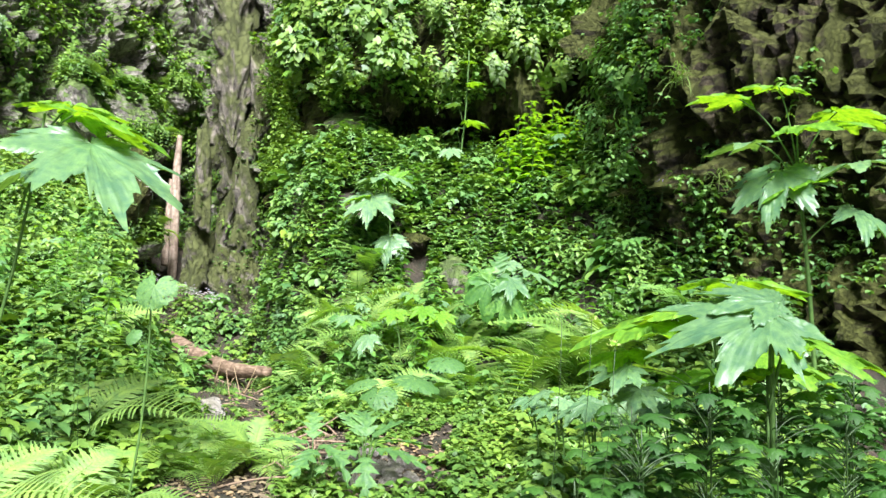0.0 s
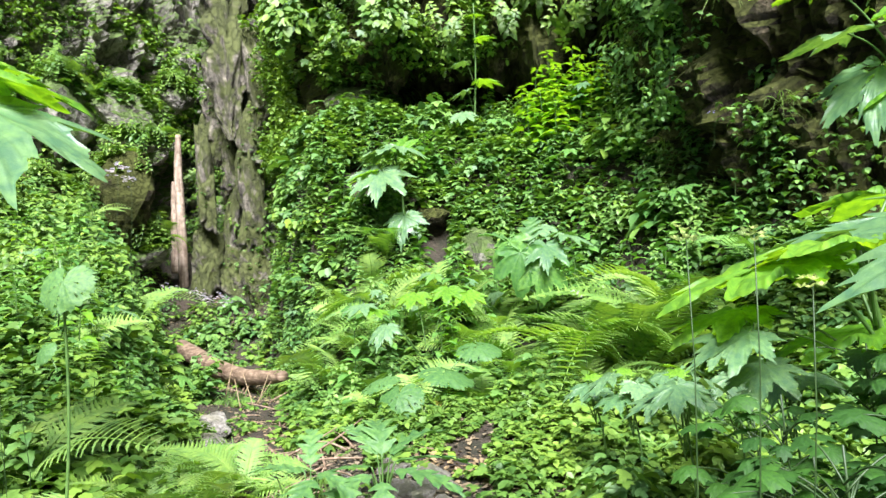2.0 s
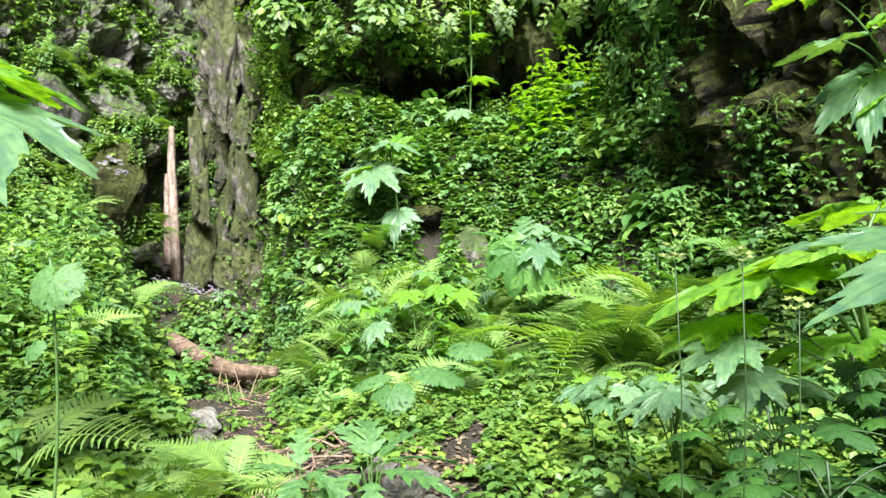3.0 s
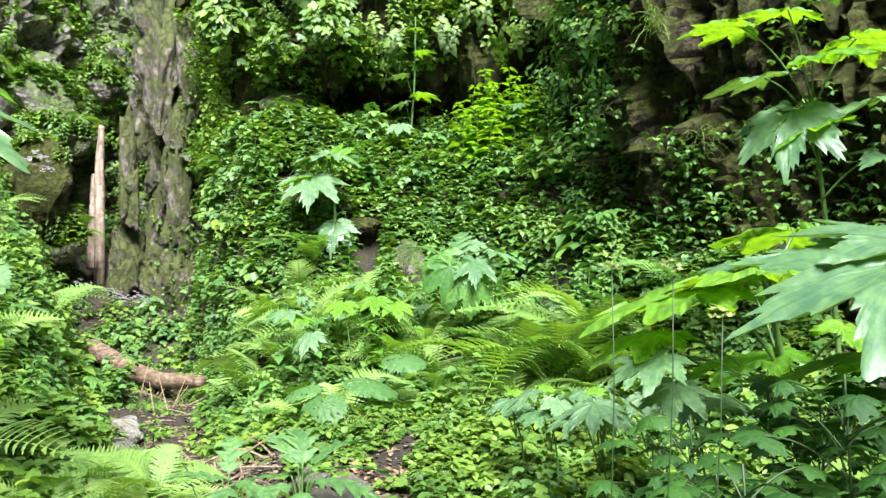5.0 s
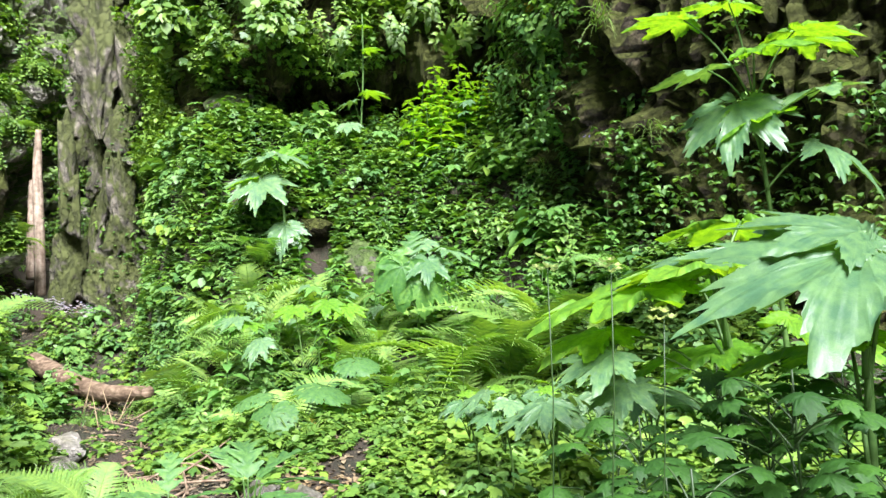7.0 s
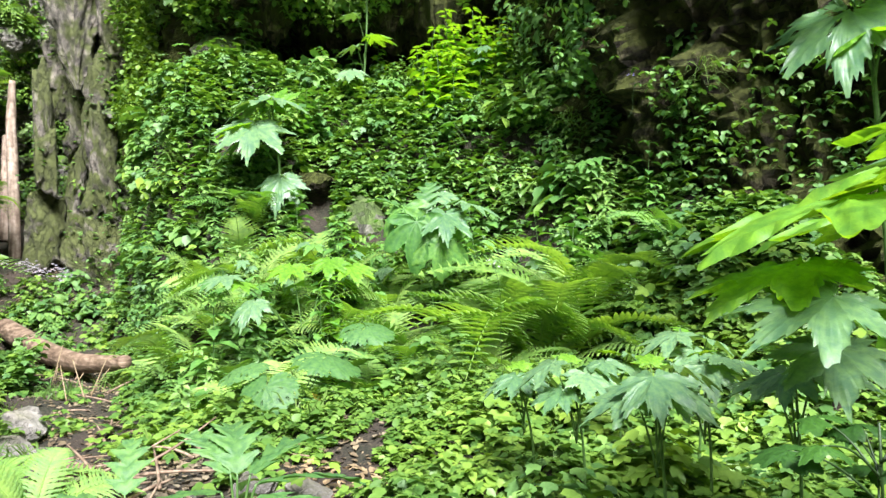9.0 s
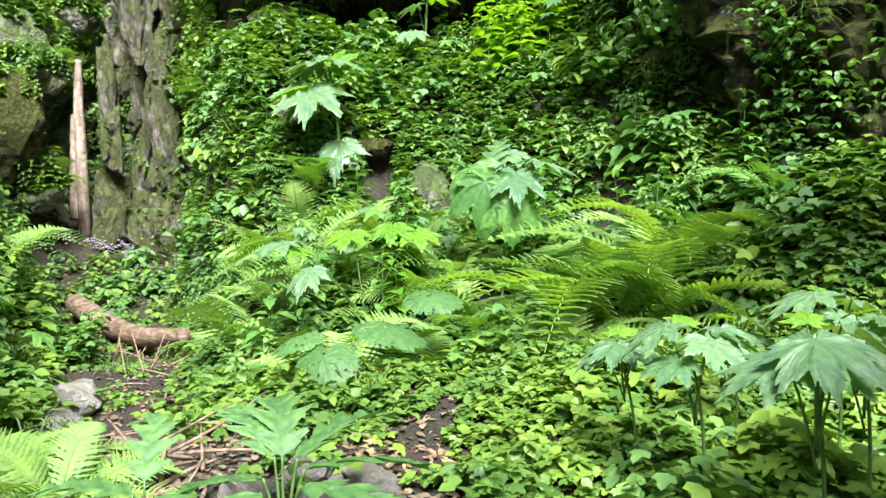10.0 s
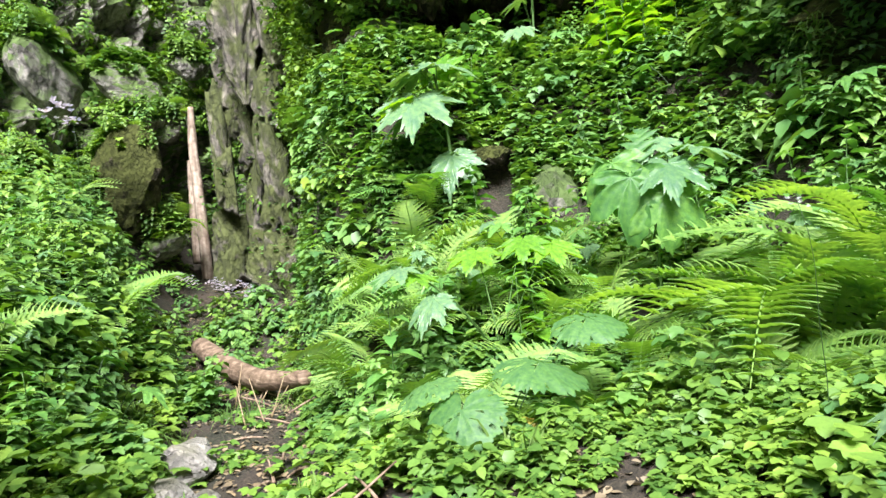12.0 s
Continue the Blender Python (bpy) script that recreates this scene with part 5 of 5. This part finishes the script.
# brown leaves, bark and chips in the gully and stream bed
y = rng.uniform(2.4, 13.0, 9000)
x = gully_x(y) + rng.normal(0.25, 0.45, len(y))
k = rng.random(len(y)) < 0.35
x, y = np.where(k, rng.uniform(-1.5, 0.5, len(y)), x), np.where(k, rng.uniform(2.5, 4.4, len(y)), y)
lit = np.stack([x, y, ground_z(x, y) + 0.012], 1)
leaves_at("leaf_litter", lit, rng.uniform(0.015, 0.05, len(y)), rng.uniform(0, 6.28, len(y)), rng.normal(0, 0.25, len(y)), M_LITTER, "dry brown fallen leaves and bark chips")
for nm, V, N, count, zl, zh, sz in (("shoulder_cover", SH_V, SH_N, 4500, 3.0, 6.5, 0.085), ("cliff_cover", CL_V, CL_N, 5500, 1.6, 6, 0.055), ("overhang_cover", OV_V, OV_N, 14000, 4.4, 7.5, 0.085), ("north_cover", NW_V, NW_N, 6000, 1.0, 7.5, 0.1)):
    w = fbm(V * 0.9 + 31, 3)
    ok = np.where((V[:, 2] > zl) & (V[:, 2] < zh) & (w > np.where(V[:, 1] > 5.8, 0.0, 0.35)))[0]
    i = ok[rng.integers(len(ok), size=count)]
    n = np.where((N[i] @ np.array([0, -1, 0.3]))[:, None] > 0, N[i], -N[i])
    p = V[i] + n * rng.uniform(0.02, 0.3, count)[:, None] + rng.normal(0, 0.06, (count, 3))
    at, s3, hd, dp = trios(p, sz)
    leaves_at(nm, at, s3, hd, dp + 0.3, M_SLOPE if nm == "cliff_cover" else M_COVER, "small leafy plants rooted in the rock face")


# ---- flowers and grasses ----
def umbel(label, x, y, top, spread, material, rays=14, category="flower", name="umbel_flower", z=None):
    """A stem with a flat head of many small blossoms."""
    z = float(ground_z(x, y)) - 0.02 if z is None else z
    ob = thing(name, Matrix.Translation((x, y, z)), label, category)
    tp = np.array(top) - (x, y, z)
    s = np.linspace(0, 1, 10)[:, None]
    bow = np.sin(s * np.pi) * rng.uniform(-0.06, 0.06) + 0.012 * np.sin(s * 9)
    child("stem", mesh_from("stem", *tube(s * tp + bow * np.array([1.0, 0.3, 0]), np.interp(s[:, 0], [0, 1], [0.0018, 0.0009]), 5), M_DARKSTEM), ob)
    bits = []
    for i in range(rays):
        a, r = i * 2.4, spread * math.sqrt((i + 0.5) / rays)
        c = tp + [math.cos(a) * r, math.sin(a) * r, 0.35 * spread - 0.5 * r + rng.normal(0, 0.3 * spread)]
        for j in range(5):
            b = j * 1.257
            w = max(spread * 0.24, 0.007)
            e1, e2 = np.array([math.cos(b), math.sin(b), rng.uniform(0.2, 1.0)]) * w, np.array([-math.sin(b), math.cos(b), 0]) * w * 0.45
            bits.append((np.array([c, c + e1 * 0.6 + e2, c + e1, c + e1 * 0.6 - e2]), np.array([[0, 1, 2], [0, 2, 3]])))
    child("blossoms", mesh_from("blossoms", *merged(bits), material), ob)
    return ob


umbel("tall stem with a pale pink umbel of small flowers", -3.05, 6.3, (-3.13, 6.35, 2.42), 0.1, M_PINK, 22)
umbel("tall stem with a pale pink umbel of small flowers", -3.0, 6.3, (-3.02, 6.35, 2.34), 0.06, M_PINK, 16)
for dx, dy, dz in ((0, 0, 0), (0.25, 0.1, -0.05), (-0.2, 0.1, 0.05), (0.45, -0.1, -0.1), (0.75, -0.5, -0.16), (0.9, -0.45, -0.12), (0.6, -0.4, -0.1), (1.05, -0.6, -0.2)):
    umbel("pink-violet flower heads over grey foliage", -4.75 + dx, 11.5 + dy, (-4.75 + dx, 11.45 + dy, 1.2 + dz), 0.1, M_PINK, 16)["group"] = "pink flowers in the gully"
for dx, dy, dz in ((0, 0, 0), (0.08, 0.1, -0.05), (-0.1, -0.05, -0.22), (0.12, -0.15, -0.2), (0.0, -0.1, -0.25)):
    umbel("stem with small yellow flowers among the herbs", -2.0 + dx, 2.95 + dy, (-2.0 + dx, 2.9 + dy, 1.36 + dz), 0.035, M_YFLOWER, 9)["group"] = "yellow flowers on the west bank"
umbel("single white flower among fern fronds", 0.69, 4.2, (0.67, 4.13, 1.24), 0.035, M_WHITE, 7)
umbel("small violet bellflower on the cliff plants", 2.1, 5.86, (2.11, 5.8, 2.61), 0.04, M_VIOLET, 5, z=2.3)
for dx, dy, dz in ((0, 0, 0), (0.1, -0.05, -0.11), (-0.12, 0.1, 0.0)):
    umbel("thin stem with loose yellow-green flowers", 0.47 + dx * 0.3, 1.02, (0.39 + dx * 0.58, 0.95 + dy * 0.55, 1.455 + dz * 0.58), 0.018, M_YFLOWER, 9)["group"] = "yellow flowers by the path"


def blades(name, at, way, length, label, spread=0.35):
    """Grass as one tuft mass; every blade bends over and hangs."""
    n = len(at)
    m = 5
    t = np.linspace(0, 1, m)
    d = way + rng.normal(0, spread, (n, 3))
    d /= np.linalg.norm(d, axis=1)[:, None]
    side = np.cross(d, rng.normal(size=(n, 3)))
    side /= np.linalg.norm(side, axis=1)[:, None]
    ln = length * rng.uniform(0.5, 1.2, n)
    mid = at[:, None] + d[:, None] * (t[None] * ln[:, None])[..., None]
    mid[..., 2] -= (t[None] ** 2) * ln[:, None] * 0.7
    w = 0.005 * (1 - t) + 0.0006
    v = np.concatenate([mid + side[:, None] * w[None, :, None], mid - side[:, None] * w[None, :, None]], 1)
    f = np.array([(j, j + 1, m + j + 1, m + j) for j in range(m - 1)])
    f = (f[None] + (np.arange(n) * 2 * m)[:, None, None]).reshape(-1, 4)
    return tagged(new(name, mesh_from(name, v.reshape(-1, 3), f, M_GRASS)), label, "grass", kind="stuff")


tufts = []
for k in range(70):
    V = (CL_V, OV_V)[k % 2]
    ok = np.where((V[:, 2] > (1.5 if k % 2 == 0 else 4.5)) & (V[:, 2] < 6))[0]
    tufts.append(V[ok[rng.integers(len(ok))]] + rng.normal(0, 0.05, (40, 3)))
tufts = np.vstack(tufts)
blades("hanging_grass", tufts, np.tile([-0.3, -0.8, 0.5], (len(tufts), 1)), 0.38, "thin grass tufts hanging from the rock")
gc = []
for k in range(90):
    x, y = rng.uniform(-3.5, 2.8), rng.uniform(2.2, 9.5)
    if x > 0.2 and y < 4.5:
        continue
    gc.append(np.stack([x + rng.normal(0, 0.05, 24), y + rng.normal(0, 0.05, 24), np.full(24, float(ground_z(x, y)))], 1))
gc = np.vstack(gc)
blades("bank_grass", gc, np.tile([0, -0.15, 1.0], (len(gc), 1)), 0.4, "scattered grass blades on the bank")

# ---- dry sticks washed into the gully ----
sticks = np.random.default_rng(91)
for k in range(34):
    y = sticks.uniform(3.1, 4.6) if k < 16 else sticks.uniform(4.6, 9.0)
    x = float(gully_x(y)) + sticks.uniform(-0.15, 0.45)
    L, a = sticks.uniform(0.15, 0.5), sticks.uniform(0, 6.28)
    ex, ey = x + math.cos(a) * L, y + math.sin(a) * L
    z0, z1 = float(ground_z(x, y)) + 0.015, float(ground_z(ex, ey)) + sticks.uniform(0.02, 0.1)
    wood("dead_twig", [(x, y, z0), ((x + ex) / 2, (y + ey) / 2, (z0 + z1) / 2 + 0.02), (ex, ey, z1)], [0.009, 0.007, 0.004], M_STICK,
         "bleached broken stick lying in the dry gully", "twig", 6, 0.2, 8)["group"] = "sticks in the gully"
